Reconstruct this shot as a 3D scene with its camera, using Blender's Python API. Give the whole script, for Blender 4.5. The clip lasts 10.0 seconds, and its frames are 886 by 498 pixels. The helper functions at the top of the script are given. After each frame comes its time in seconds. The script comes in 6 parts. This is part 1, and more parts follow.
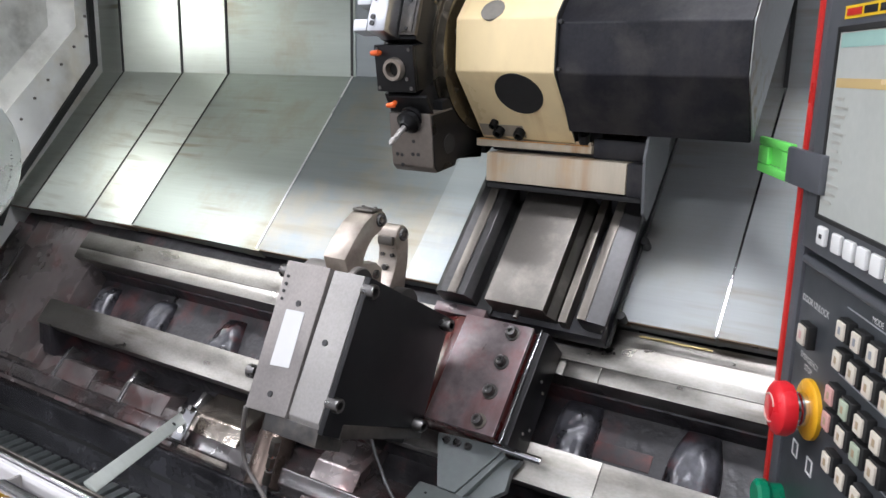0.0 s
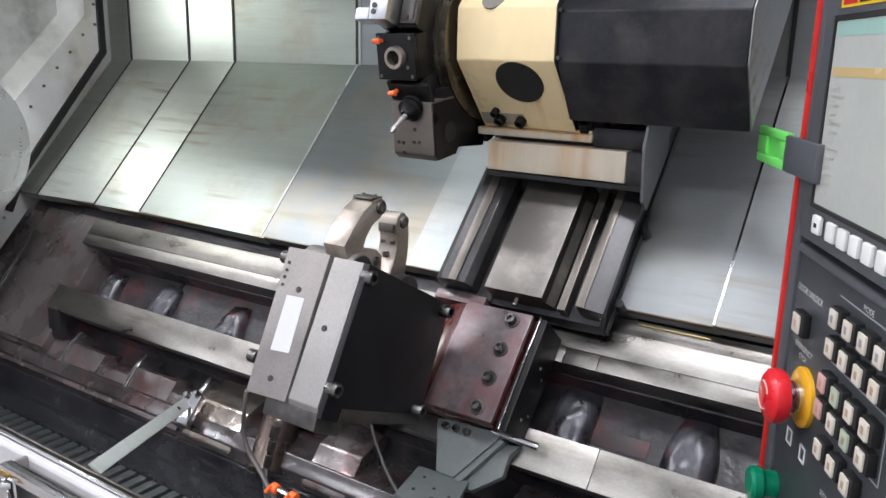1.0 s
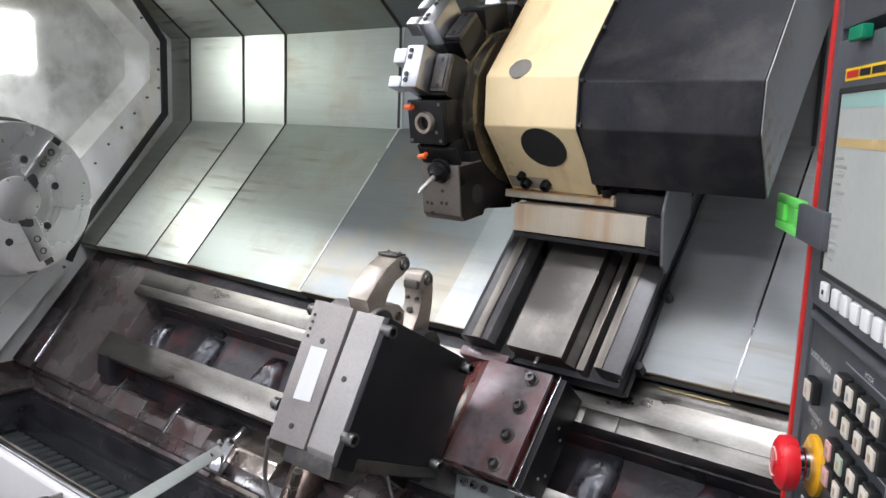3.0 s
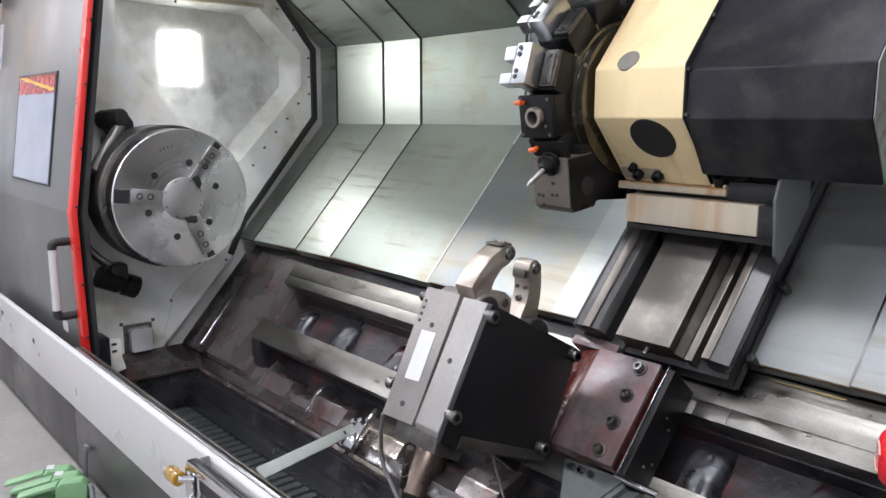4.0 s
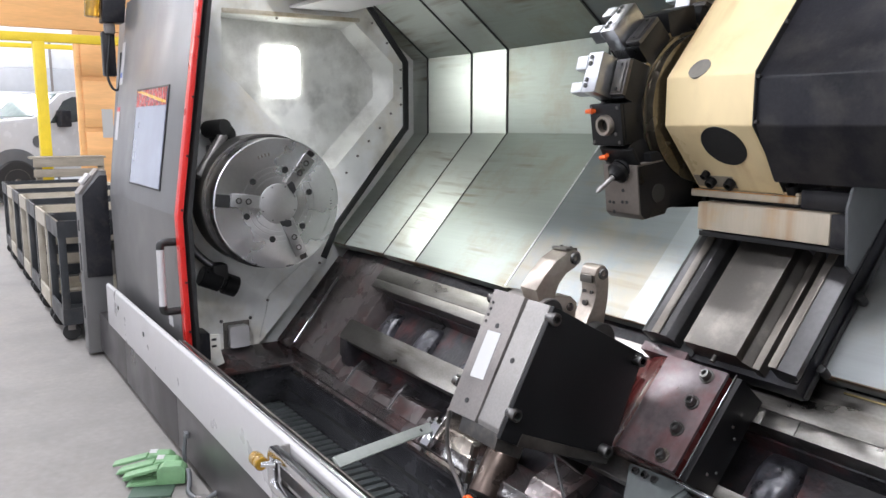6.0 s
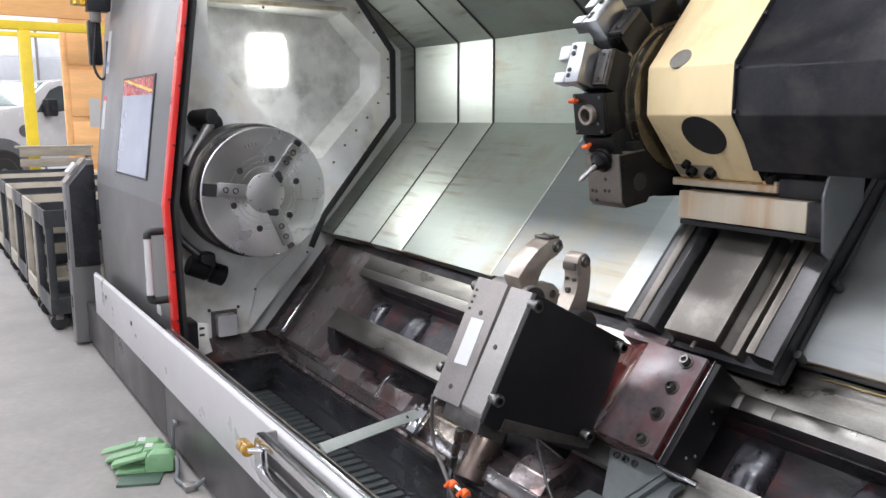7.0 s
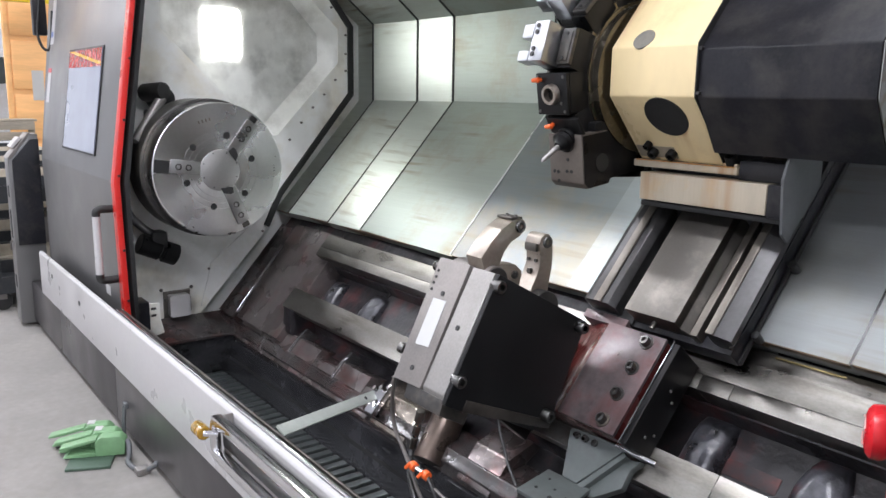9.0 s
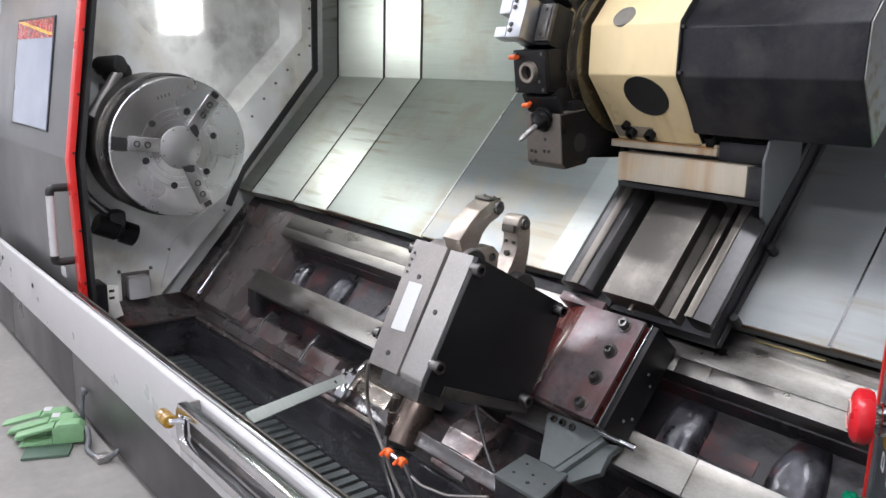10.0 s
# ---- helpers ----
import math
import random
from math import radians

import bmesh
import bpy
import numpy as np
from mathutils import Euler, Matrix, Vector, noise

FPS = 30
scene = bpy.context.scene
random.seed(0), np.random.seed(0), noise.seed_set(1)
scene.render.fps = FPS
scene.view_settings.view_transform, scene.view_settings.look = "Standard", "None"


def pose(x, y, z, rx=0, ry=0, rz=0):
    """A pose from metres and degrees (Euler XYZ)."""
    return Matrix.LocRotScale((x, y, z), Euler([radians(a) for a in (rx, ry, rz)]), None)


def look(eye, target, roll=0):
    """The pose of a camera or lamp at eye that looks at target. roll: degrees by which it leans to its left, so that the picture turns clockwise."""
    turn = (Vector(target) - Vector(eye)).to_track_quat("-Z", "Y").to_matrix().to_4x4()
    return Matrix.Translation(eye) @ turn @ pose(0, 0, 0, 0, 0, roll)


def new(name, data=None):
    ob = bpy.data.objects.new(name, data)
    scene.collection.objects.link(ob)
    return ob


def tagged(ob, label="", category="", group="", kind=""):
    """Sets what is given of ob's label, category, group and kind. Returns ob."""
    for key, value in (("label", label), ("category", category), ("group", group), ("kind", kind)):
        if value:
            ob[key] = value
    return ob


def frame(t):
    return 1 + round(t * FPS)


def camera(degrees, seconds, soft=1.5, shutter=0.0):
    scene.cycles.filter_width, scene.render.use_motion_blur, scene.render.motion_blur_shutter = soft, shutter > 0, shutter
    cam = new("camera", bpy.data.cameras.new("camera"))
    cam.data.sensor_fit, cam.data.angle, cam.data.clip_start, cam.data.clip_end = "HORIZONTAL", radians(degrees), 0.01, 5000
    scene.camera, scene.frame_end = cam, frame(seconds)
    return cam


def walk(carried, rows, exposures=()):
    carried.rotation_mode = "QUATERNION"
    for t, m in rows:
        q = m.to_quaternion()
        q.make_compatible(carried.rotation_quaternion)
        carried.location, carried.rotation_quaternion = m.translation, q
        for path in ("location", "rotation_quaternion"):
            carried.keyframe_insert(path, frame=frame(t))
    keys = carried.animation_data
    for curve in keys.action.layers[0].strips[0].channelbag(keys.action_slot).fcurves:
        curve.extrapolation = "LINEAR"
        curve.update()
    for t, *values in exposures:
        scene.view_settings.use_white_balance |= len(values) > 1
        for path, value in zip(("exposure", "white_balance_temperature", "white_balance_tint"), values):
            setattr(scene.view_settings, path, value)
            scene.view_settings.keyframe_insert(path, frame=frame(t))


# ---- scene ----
cam = camera(58.4, 10.0)
PATH = [
    (0, (3.038, -1.372, 1.505), (1.974, 0.263, 1.062), 1.2),
    (0.5, (3.05, -1.371, 1.5), (1.985, 0.259, 1.042), 1.4),
    (1, (3.07, -1.37, 1.505), (1.987, 0.244, 1.035), 1.3),
    (1.5, (3.089, -1.366, 1.51), (2.0, 0.243, 1.035), 1.2),
    (2, (3.118, -1.37, 1.525), (1.998, 0.241, 1.137), 1.4),
    (2.2, (3.13, -1.374, 1.53), (2.003, 0.241, 1.181), 1.6),
    (3.3, (3.217, -1.375, 1.507), (1.923, 0.117, 1.19), 1.5),
    (3.5, (3.257, -1.373, 1.512), (1.897, 0.057, 1.185), 0.7),
    (4, (3.335, -1.349, 1.505), (1.829, -0.075, 1.174), 0.1),
    (4.5, (3.384, -1.339, 1.508), (1.755, -0.223, 1.19), -0.6),
    (5, (3.421, -1.335, 1.508), (1.748, -0.283, 1.201), -0.4),
    (5.5, (3.439, -1.325, 1.501), (1.769, -0.265, 1.202), -0.2),
    (7, (3.482, -1.325, 1.499), (1.837, -0.238, 1.168), -0.0),
    (7.5, (3.493, -1.326, 1.503), (1.853, -0.232, 1.163), -0.1),
    (8, (3.491, -1.339, 1.502), (1.862, -0.231, 1.155), 0.4),
    (8.5, (3.477, -1.342, 1.495), (1.875, -0.201, 1.133), 1.0),
    (9, (3.448, -1.326, 1.494), (1.876, -0.149, 1.114), 0.9),
    (9.5, (3.419, -1.309, 1.499), (1.872, -0.109, 1.092), 1.2),
    (10, (3.374, -1.327, 1.492), (1.876, -0.074, 1.06), 1.5),
]
walk(cam, [(t, look(e, g, r)) for t, e, g, r in PATH])

# ---- world and light ----
H = 1.15          # height of the spindle axis above the shop floor; part() measures heights from the axis
world = bpy.data.worlds.new("hall_air")
world.use_nodes = True
scene.world = world
world.node_tree.nodes["Background"].inputs[0].default_value = (0.80, 0.90, 1.0, 1)
world.node_tree.nodes["Background"].inputs[1].default_value = 0.6
scene.view_settings.exposure = 0.0
HALL_WATTS, WINDOW_GLOW, ROOF_GLOW = 296.0, 21.0, 5.4


def area(name, at, aim, sx, sy, watts, color=(1, 1, 1)):
    """A rectangular lamp at a place, shining towards another."""
    lamp = bpy.data.lights.new(name, "AREA")
    lamp.shape, lamp.size, lamp.size_y, lamp.energy, lamp.color = "RECTANGLE", sx, sy, watts, color
    ob = new(name, lamp)
    ob.matrix_world = look((at[0], at[1], at[2] + H), (aim[0], aim[1], aim[2] + H))
    return ob


# ---- materials ----
def mat(name, base, rough=0.5, metal=0.0, vary=0.12, scale=6.0, grain=60.0, bump=0.0, rough_vary=0.1, spot=None, spot_amount=0.4, spot_scale=3.0, spot_soft=0.0, coat=0.0, stretch=(1, 1, 1), streak=None, streak_amount=0.4, streak_run=(1, 1, 1)):
    """A surface with colour and gloss that vary at a coarse and a fine scale, and optional stains of a second colour."""
    m = bpy.data.materials.new(name)
    m.use_nodes = True
    nt = m.node_tree
    n, link = nt.nodes, nt.links.new
    b = n["Principled BSDF"]
    b.inputs["Metallic"].default_value = metal
    b.inputs["Coat Weight"].default_value = coat
    b.inputs["Coat Roughness"].default_value = 0.15
    tc = n.new("ShaderNodeTexCoord")
    mp = n.new("ShaderNodeMapping")
    mp.inputs["Scale"].default_value = stretch
    link(tc.outputs["Object"], mp.inputs["Vector"])
    big = n.new("ShaderNodeTexNoise")
    big.inputs["Scale"].default_value, big.inputs["Detail"].default_value = scale, 5.0
    fine = n.new("ShaderNodeTexNoise")
    fine.inputs["Scale"].default_value, fine.inputs["Detail"].default_value = grain, 3.0
    for t in (big, fine):
        link(mp.outputs[0], t.inputs["Vector"])
    add = n.new("ShaderNodeMath")
    add.operation = "MULTIPLY_ADD"
    add.inputs[1].default_value = 0.45
    link(fine.outputs["Fac"], add.inputs[0])
    link(big.outputs["Fac"], add.inputs[2])
    ramp = n.new("ShaderNodeMapRange")
    ramp.inputs[1].default_value, ramp.inputs[2].default_value = 0.45, 1.0
    ramp.inputs[3].default_value, ramp.inputs[4].default_value = 1.0 - vary * 1.6, 1.0 + vary * 1.2
    link(add.outputs[0], ramp.inputs[0])
    mul = n.new("ShaderNodeVectorMath")
    mul.operation = "SCALE"
    mul.inputs[0].default_value = base[:3]
    link(ramp.outputs[0], mul.inputs["Scale"])
    color = mul.outputs[0]
    if spot:
        sn = n.new("ShaderNodeTexNoise")
        sn.inputs["Scale"].default_value, sn.inputs["Detail"].default_value, sn.inputs["Roughness"].default_value = spot_scale, 6.0, 0.65
        link(tc.outputs["Object"], sn.inputs["Vector"])
        sr = n.new("ShaderNodeMapRange")
        sr.inputs[1].default_value, sr.inputs[2].default_value = 0.56 - 0.25 * spot_amount, 0.78 - 0.15 * spot_amount + spot_soft
        link(sn.outputs["Fac"], sr.inputs[0])
        mix = n.new("ShaderNodeMix")
        mix.data_type = "RGBA"
        link(sr.outputs[0], mix.inputs["Factor"])
        link(color, mix.inputs["A"])
        mix.inputs["B"].default_value = (*spot[:3], 1)
        color = mix.outputs["Result"]
    if streak:
        # long thin marks, gathered in patches
        run = n.new("ShaderNodeMapping")
        run.inputs["Scale"].default_value = streak_run
        link(tc.outputs["Object"], run.inputs["Vector"])
        line, patch = n.new("ShaderNodeTexNoise"), n.new("ShaderNodeTexNoise")
        line.inputs["Scale"].default_value, line.inputs["Detail"].default_value = 1.0, 4.0
        patch.inputs["Scale"].default_value, patch.inputs["Detail"].default_value = 2.6, 2.0
        link(run.outputs[0], line.inputs["Vector"])
        link(tc.outputs["Object"], patch.inputs["Vector"])
        a1, a2, both = n.new("ShaderNodeMapRange"), n.new("ShaderNodeMapRange"), n.new("ShaderNodeMath")
        a1.inputs[1].default_value, a1.inputs[2].default_value, a1.inputs[4].default_value = 0.50, 0.68, streak_amount
        a2.inputs[1].default_value, a2.inputs[2].default_value = 0.44, 0.66
        both.operation = "MULTIPLY"
        link(line.outputs["Fac"], a1.inputs[0])
        link(patch.outputs["Fac"], a2.inputs[0])
        link(a1.outputs[0], both.inputs[0])
        link(a2.outputs[0], both.inputs[1])
        smear = n.new("ShaderNodeMix")
        smear.data_type = "RGBA"
        link(both.outputs[0], smear.inputs["Factor"])
        link(color, smear.inputs["A"])
        smear.inputs["B"].default_value = (*streak[:3], 1)
        color = smear.outputs["Result"]
    link(color, b.inputs["Base Color"])
    rr = n.new("ShaderNodeMapRange")
    rr.inputs[1].default_value, rr.inputs[2].default_value = 0.3, 0.7
    rr.inputs[3].default_value, rr.inputs[4].default_value = max(0.03, rough - rough_vary), min(1.0, rough + rough_vary)
    link(big.outputs["Fac"], rr.inputs[0])
    link(rr.outputs[0], b.inputs["Roughness"])
    if bump:
        bp = n.new("ShaderNodeBump")
        bp.inputs["Strength"].default_value, bp.inputs["Distance"].default_value = bump, 0.002
        link(fine.outputs["Fac"], bp.inputs["Height"])
        link(bp.outputs[0], b.inputs["Normal"])
    return m


def brushed(name, base, rough, along, spot=None, spot_amount=0.25, vary=0.10, stain=0.7):
    """Bare sheet steel: fine streaks along one axis, faint stains."""
    stretch = {"x": (0.8, 30, 30), "y": (30, 0.8, 30), "z": (30, 30, 0.8)}[along]
    m = mat(name, base, rough, 1.0, vary=vary, scale=1.0, grain=5.0, rough_vary=0.04, spot=spot, spot_amount=spot_amount, spot_scale=2.2, stretch=stretch, bump=0.03, streak=(0.21, 0.155, 0.08), streak_amount=stain, streak_run=(2.0, 30, 30))
    return m


# Lamp reflections are partly put into these sheet tones: pale where bright, dull elsewhere.
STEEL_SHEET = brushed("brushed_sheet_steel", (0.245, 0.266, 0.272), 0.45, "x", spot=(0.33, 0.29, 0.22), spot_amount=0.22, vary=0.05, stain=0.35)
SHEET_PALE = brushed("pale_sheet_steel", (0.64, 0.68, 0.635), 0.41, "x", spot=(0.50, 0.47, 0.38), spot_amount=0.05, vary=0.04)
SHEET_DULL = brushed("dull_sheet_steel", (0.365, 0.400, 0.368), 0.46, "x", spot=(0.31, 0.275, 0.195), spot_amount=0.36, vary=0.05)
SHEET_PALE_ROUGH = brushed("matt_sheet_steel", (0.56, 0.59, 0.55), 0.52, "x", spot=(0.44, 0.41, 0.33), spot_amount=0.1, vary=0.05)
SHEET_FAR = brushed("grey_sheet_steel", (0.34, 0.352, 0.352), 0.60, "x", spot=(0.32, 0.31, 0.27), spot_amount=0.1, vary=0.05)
STEEL_GROUND = mat("ground_steel", (0.19, 0.176, 0.158), 0.44, 1.0, vary=0.06, scale=5, grain=120, spot=(0.38, 0.35, 0.31), spot_amount=0.1, spot_scale=5, rough_vary=0.05)
# Paler tone imitates the lamp's soft glow beside the cross slide.
SHEET_GLOW = brushed("glow_toned_sheet_steel", (0.295, 0.318, 0.325), 0.41, "x", spot=(0.42, 0.40, 0.34), spot_amount=0.05, vary=0.03, stain=0.3)
LIP_BROWN = mat("brown_oily_lip", (0.16, 0.105, 0.06), 0.35, 0.6, vary=0.3, scale=8, grain=50)
FLANGE_STAINED = mat("stained_flange_paint", (0.62, 0.56, 0.44), 0.35, 0.1, vary=0.15, scale=5, grain=30, spot=(0.28, 0.20, 0.10), spot_amount=0.4, spot_scale=5)
EDGE_WET = mat("wet_bare_edge", (0.36, 0.35, 0.35), 0.16, 0.8, vary=0.3, scale=14, grain=40, bump=0.3)
CAST_PLATE = mat("oily_grey_brown_plate", (0.098, 0.083, 0.080), 0.26, 0.25, vary=0.35, scale=5, grain=26, bump=0.5, spot=(0.11, 0.024, 0.020), spot_amount=0.2, spot_scale=7, spot_soft=0.14, coat=0.45)
FLANGE_DARK = mat("dark_brown_flange", (0.055, 0.048, 0.042), 0.4, 0.4, vary=0.3, scale=12, grain=60)
STEEL_CHUCK = mat("machined_chuck_steel", (0.52, 0.515, 0.51), 0.33, 1.0, vary=0.08, scale=6, grain=90, rough_vary=0.06)
STEEL_CAP = mat("dull_turned_cap_steel", (0.46, 0.45, 0.44), 0.46, 1.0, vary=0.06, scale=6, grain=90, rough_vary=0.04)
STEEL_DARK = mat("dark_oiled_steel", (0.065, 0.062, 0.06), 0.38, 0.7, vary=0.3, scale=8, grain=70, spot=(0.22, 0.19, 0.15), spot_amount=0.2)
STEEL_BRIGHT = mat("bright_chrome", (0.72, 0.72, 0.73), 0.14, 1.0, vary=0.05, rough_vary=0.05)
PLATE_GREY = mat("blasted_grey_plate", (0.25, 0.230, 0.217), 0.46, 0.7, vary=0.15, scale=7, grain=150)
CAST_DARK = mat("oily_dark_casting", (0.024, 0.022, 0.025), 0.38, 0.0, vary=0.5, scale=7, grain=24, bump=0.9, spot=(0.12, 0.020, 0.016), spot_amount=0.16, spot_scale=7, spot_soft=0.08, coat=0.4, rough_vary=0.12)
RIB_WET = mat("wet_worn_rib", (0.052, 0.052, 0.060), 0.34, 0.2, vary=0.6, scale=16, grain=60, bump=1.0, spot=(0.13, 0.022, 0.018), spot_amount=0.05, spot_scale=9, coat=0.25, rough_vary=0.14)
BLOCK_RED = mat("scuffed_dark_red_paint", (0.115, 0.020, 0.018), 0.24, 0.0, vary=0.4, scale=9, grain=40, bump=0.3, spot=(0.05, 0.020, 0.019), spot_amount=0.35, spot_scale=9, spot_soft=0.1, coat=0.4)
PRIMER = mat("rubbed_red_primer", (0.075, 0.016, 0.014), 0.5, 0.0, vary=0.5, scale=14, grain=50, bump=0.4, spot=(0.024, 0.022, 0.025), spot_amount=0.7, spot_scale=12)
CAST_GREY = mat("oily_grey_brown_casting", (0.052, 0.046, 0.046), 0.24, 0.2, vary=0.4, scale=6, grain=30, bump=0.5, spot=(0.10, 0.022, 0.018), spot_amount=0.3, spot_scale=8, spot_soft=0.12, coat=0.5)
BAR_PAINT = mat("pale_grey_green_bar_paint", (0.50, 0.53, 0.49), 0.4, 0.1, vary=0.08, scale=9, grain=60)
TROUGH = mat("dark_wet_trough", (0.036, 0.036, 0.040), 0.20, 0.2, vary=0.45, scale=7, grain=60, coat=0.35, bump=0.08, streak=(0.11, 0.11, 0.115), streak_amount=0.5, streak_run=(3, 9, 20))
BLACK_PLATE = mat("black_oxide_plate", (0.006, 0.006, 0.0065), 0.45, 0.0, vary=0.15, scale=6, grain=60)
BLACK_PAINT = mat("satin_black_paint", (0.016, 0.016, 0.020), 0.40, 0.0, vary=0.35, scale=5, grain=120, bump=0.08, rough_vary=0.12, spot=(0.045, 0.042, 0.040), spot_amount=0.25, spot_scale=9, streak=(0.06, 0.055, 0.05), streak_amount=0.5, streak_run=(9, 9, 2))
BLACK_RUBBER = mat("black_rubber", (0.016, 0.016, 0.016), 0.55, 0.0, vary=0.2)
CREAM = mat("yellowed_cream_paint", (0.85, 0.68, 0.39), 0.36, 0.0, vary=0.05, scale=5, grain=30, spot=(0.70, 0.52, 0.28), spot_amount=0.15, spot_scale=5, stretch=(1, 1, 0.4), streak=(0.44, 0.22, 0.06), streak_amount=0.9, streak_run=(26, 3, 2))
WALL_CLEAN = mat("pale_grey_cover_paint", (0.82, 0.82, 0.79), 0.36, 0.0, vary=0.06, scale=3, grain=20, spot=(0.60, 0.52, 0.34), spot_amount=0.4, spot_scale=2.6, spot_soft=0.1, streak=(0.20, 0.185, 0.155), streak_amount=0.6, streak_run=(6, 6, 6))
WALL_GREY = mat("stained_pale_grey_paint", (0.72, 0.72, 0.68), 0.40, 0.0, vary=0.10, scale=3, grain=14, spot=(0.38, 0.37, 0.33), spot_amount=0.28, spot_scale=3.4, streak=(0.10, 0.10, 0.09), streak_amount=0.85, streak_run=(5, 5, 5))
COVER_GREY = mat("dark_grey_cover_paint", (0.20, 0.197, 0.195), 0.40, 0.6, vary=0.05, scale=3, grain=200)
COVER_LOW = mat("charcoal_lower_cover_paint", (0.055, 0.050, 0.051), 0.36, 0.3, vary=0.06, scale=3, grain=200)
SILL_WHITE = mat("white_enamel", (0.52, 0.505, 0.505), 0.34, 0.0, vary=0.05, scale=4, grain=40, spot=(0.50, 0.50, 0.48), spot_amount=0.1)
RED_PAINT = mat("red_enamel", (0.62, 0.025, 0.02), 0.33, 0.0, vary=0.1)
GREY_BRACKET = mat("grey_green_bracket_paint", (0.125, 0.14, 0.136), 0.42, 0.0, vary=0.1, scale=9, grain=60, spot=(0.10, 0.10, 0.10), spot_amount=0.2, spot_scale=9)
PANEL_DARK = mat("charcoal_panel", (0.045, 0.05, 0.055), 0.42, 0.0, vary=0.06, grain=200)
PANEL_EDGE = mat("grey_panel_frame", (0.085, 0.09, 0.10), 0.42, 0.0, vary=0.06, grain=200)
CONCRETE = mat("trowelled_concrete", (0.240, 0.223, 0.207), 0.58, 0.0, vary=0.16, scale=2.2, grain=26, bump=0.15, spot=(0.170, 0.163, 0.154), spot_amount=0.45, spot_scale=1.7, streak=(0.20, 0.19, 0.17), streak_amount=0.35, streak_run=(2, 5, 1))

STEEL_TURNED = mat("turned_chuck_steel", (0.76, 0.755, 0.75), 0.28, 1.0, vary=0.06, scale=4, grain=60, rough_vary=0.05)
turned_bsdf = STEEL_TURNED.node_tree.nodes["Principled BSDF"]
turned_bsdf.inputs["Anisotropic"].default_value = 0.85
ring_lay = STEEL_TURNED.node_tree.nodes.new("ShaderNodeTangent")
ring_lay.direction_type, ring_lay.axis = "RADIAL", "X"
STEEL_TURNED.node_tree.links.new(ring_lay.outputs[0], turned_bsdf.inputs["Tangent"])
STEEL_WAY = mat("ground_way_steel", (0.28, 0.266, 0.243), 0.34, 1.0, vary=0.18, scale=9, grain=90, rough_vary=0.08, stretch=(1, 2, 2), streak=(0.10, 0.08, 0.055), streak_amount=0.75, streak_run=(4, 34, 34))
PLATE_LIGHT = mat("pale_grey_plate", (0.29, 0.276, 0.263), 0.44, 0.7, vary=0.14, scale=8, grain=160)
PLATE_WARM = mat("warm_grey_steel", (0.40, 0.35, 0.30), 0.36, 0.9, vary=0.15, scale=10, grain=90)
PLATE_BROWN = mat("brown_grey_block", (0.15, 0.13, 0.112), 0.42, 0.6, vary=0.12, scale=9, grain=120)
STEEL_BROWN = mat("brown_oily_steel", (0.11, 0.082, 0.068), 0.30, 0.7, vary=0.25, scale=10, grain=60)
RING_BRONZE = mat("bronze_ring", (0.17, 0.15, 0.115), 0.28, 0.9, vary=0.3, scale=8, grain=80)
GUIDE_GREY = mat("grey_guide_steel", (0.085, 0.083, 0.083), 0.40, 0.8, vary=0.18, scale=8, grain=80)
PLUG_GREY = mat("dull_grey_plug", (0.20, 0.185, 0.16), 0.6, 0.0, vary=0.15, scale=20)
BLACK_HOLDER = mat("black_oxide_holder", (0.0075, 0.0075, 0.008), 0.36, 0.1, vary=0.3, scale=12, grain=80)
GREY_DEEP = mat("slate_grey_paint", (0.10, 0.105, 0.11), 0.42, 0.0, vary=0.1)
# Greyed base holds the shadow under the turret; the rust streaks are stains.
CREAM_STAINED_SHADED = mat("stained_shaded_cream_paint", (0.47, 0.41, 0.315), 0.42, 0.0, vary=0.08, scale=6, grain=40, spot=(0.50, 0.36, 0.20), spot_amount=0.15, spot_scale=7, stretch=(3, 1, 0.4), streak=(0.36, 0.17, 0.05), streak_amount=0.8, streak_run=(22, 3, 1.5))
CREAM_SHADE = mat("dark_recess_cream_paint", (0.34, 0.295, 0.23), 0.5, 0.0, vary=0.15, scale=20)
WORN_RED = mat("scuffed_red_plate", (0.150, 0.122, 0.124), 0.36, 0.4, vary=0.3, scale=9, grain=60, bump=0.12, spot=(0.16, 0.028, 0.026), spot_amount=0.45, spot_scale=8, spot_soft=0.12, coat=0.1, streak=(0.055, 0.030, 0.028), streak_amount=0.6, streak_run=(16, 5, 5))
RUST = mat("orange_rust", (0.40, 0.19, 0.05), 0.7, 0.0, vary=0.4, scale=30, grain=120)
BLUE_MARK = mat("blue_print", (0.10, 0.16, 0.42), 0.4, vary=0.05)
LABEL_WHITE = mat("white_label", (0.50, 0.50, 0.49), 0.4, 0.0, vary=0.02)
ORANGE = mat("orange_plastic", (0.85, 0.14, 0.03), 0.35, 0.0, vary=0.05)
KEY_WHITE = mat("white_key", (0.80, 0.80, 0.78), 0.4, vary=0.02)
KEY_CREAM = mat("cream_key", (0.70, 0.64, 0.54), 0.4, vary=0.05)
KEY_PINK = mat("pink_key", (0.62, 0.36, 0.32), 0.4, vary=0.05)
KEY_GREEN = mat("greenish_key", (0.44, 0.50, 0.38), 0.4, vary=0.05)
KEY_TAN = mat("tan_symbol", (0.42, 0.32, 0.20), 0.5, vary=0.05)
KEY_GREY = mat("grey_print", (0.30, 0.31, 0.33), 0.5, vary=0.02)
STOP_RED = mat("red_plastic", (0.75, 0.02, 0.03), 0.28, vary=0.03, coat=0.3)
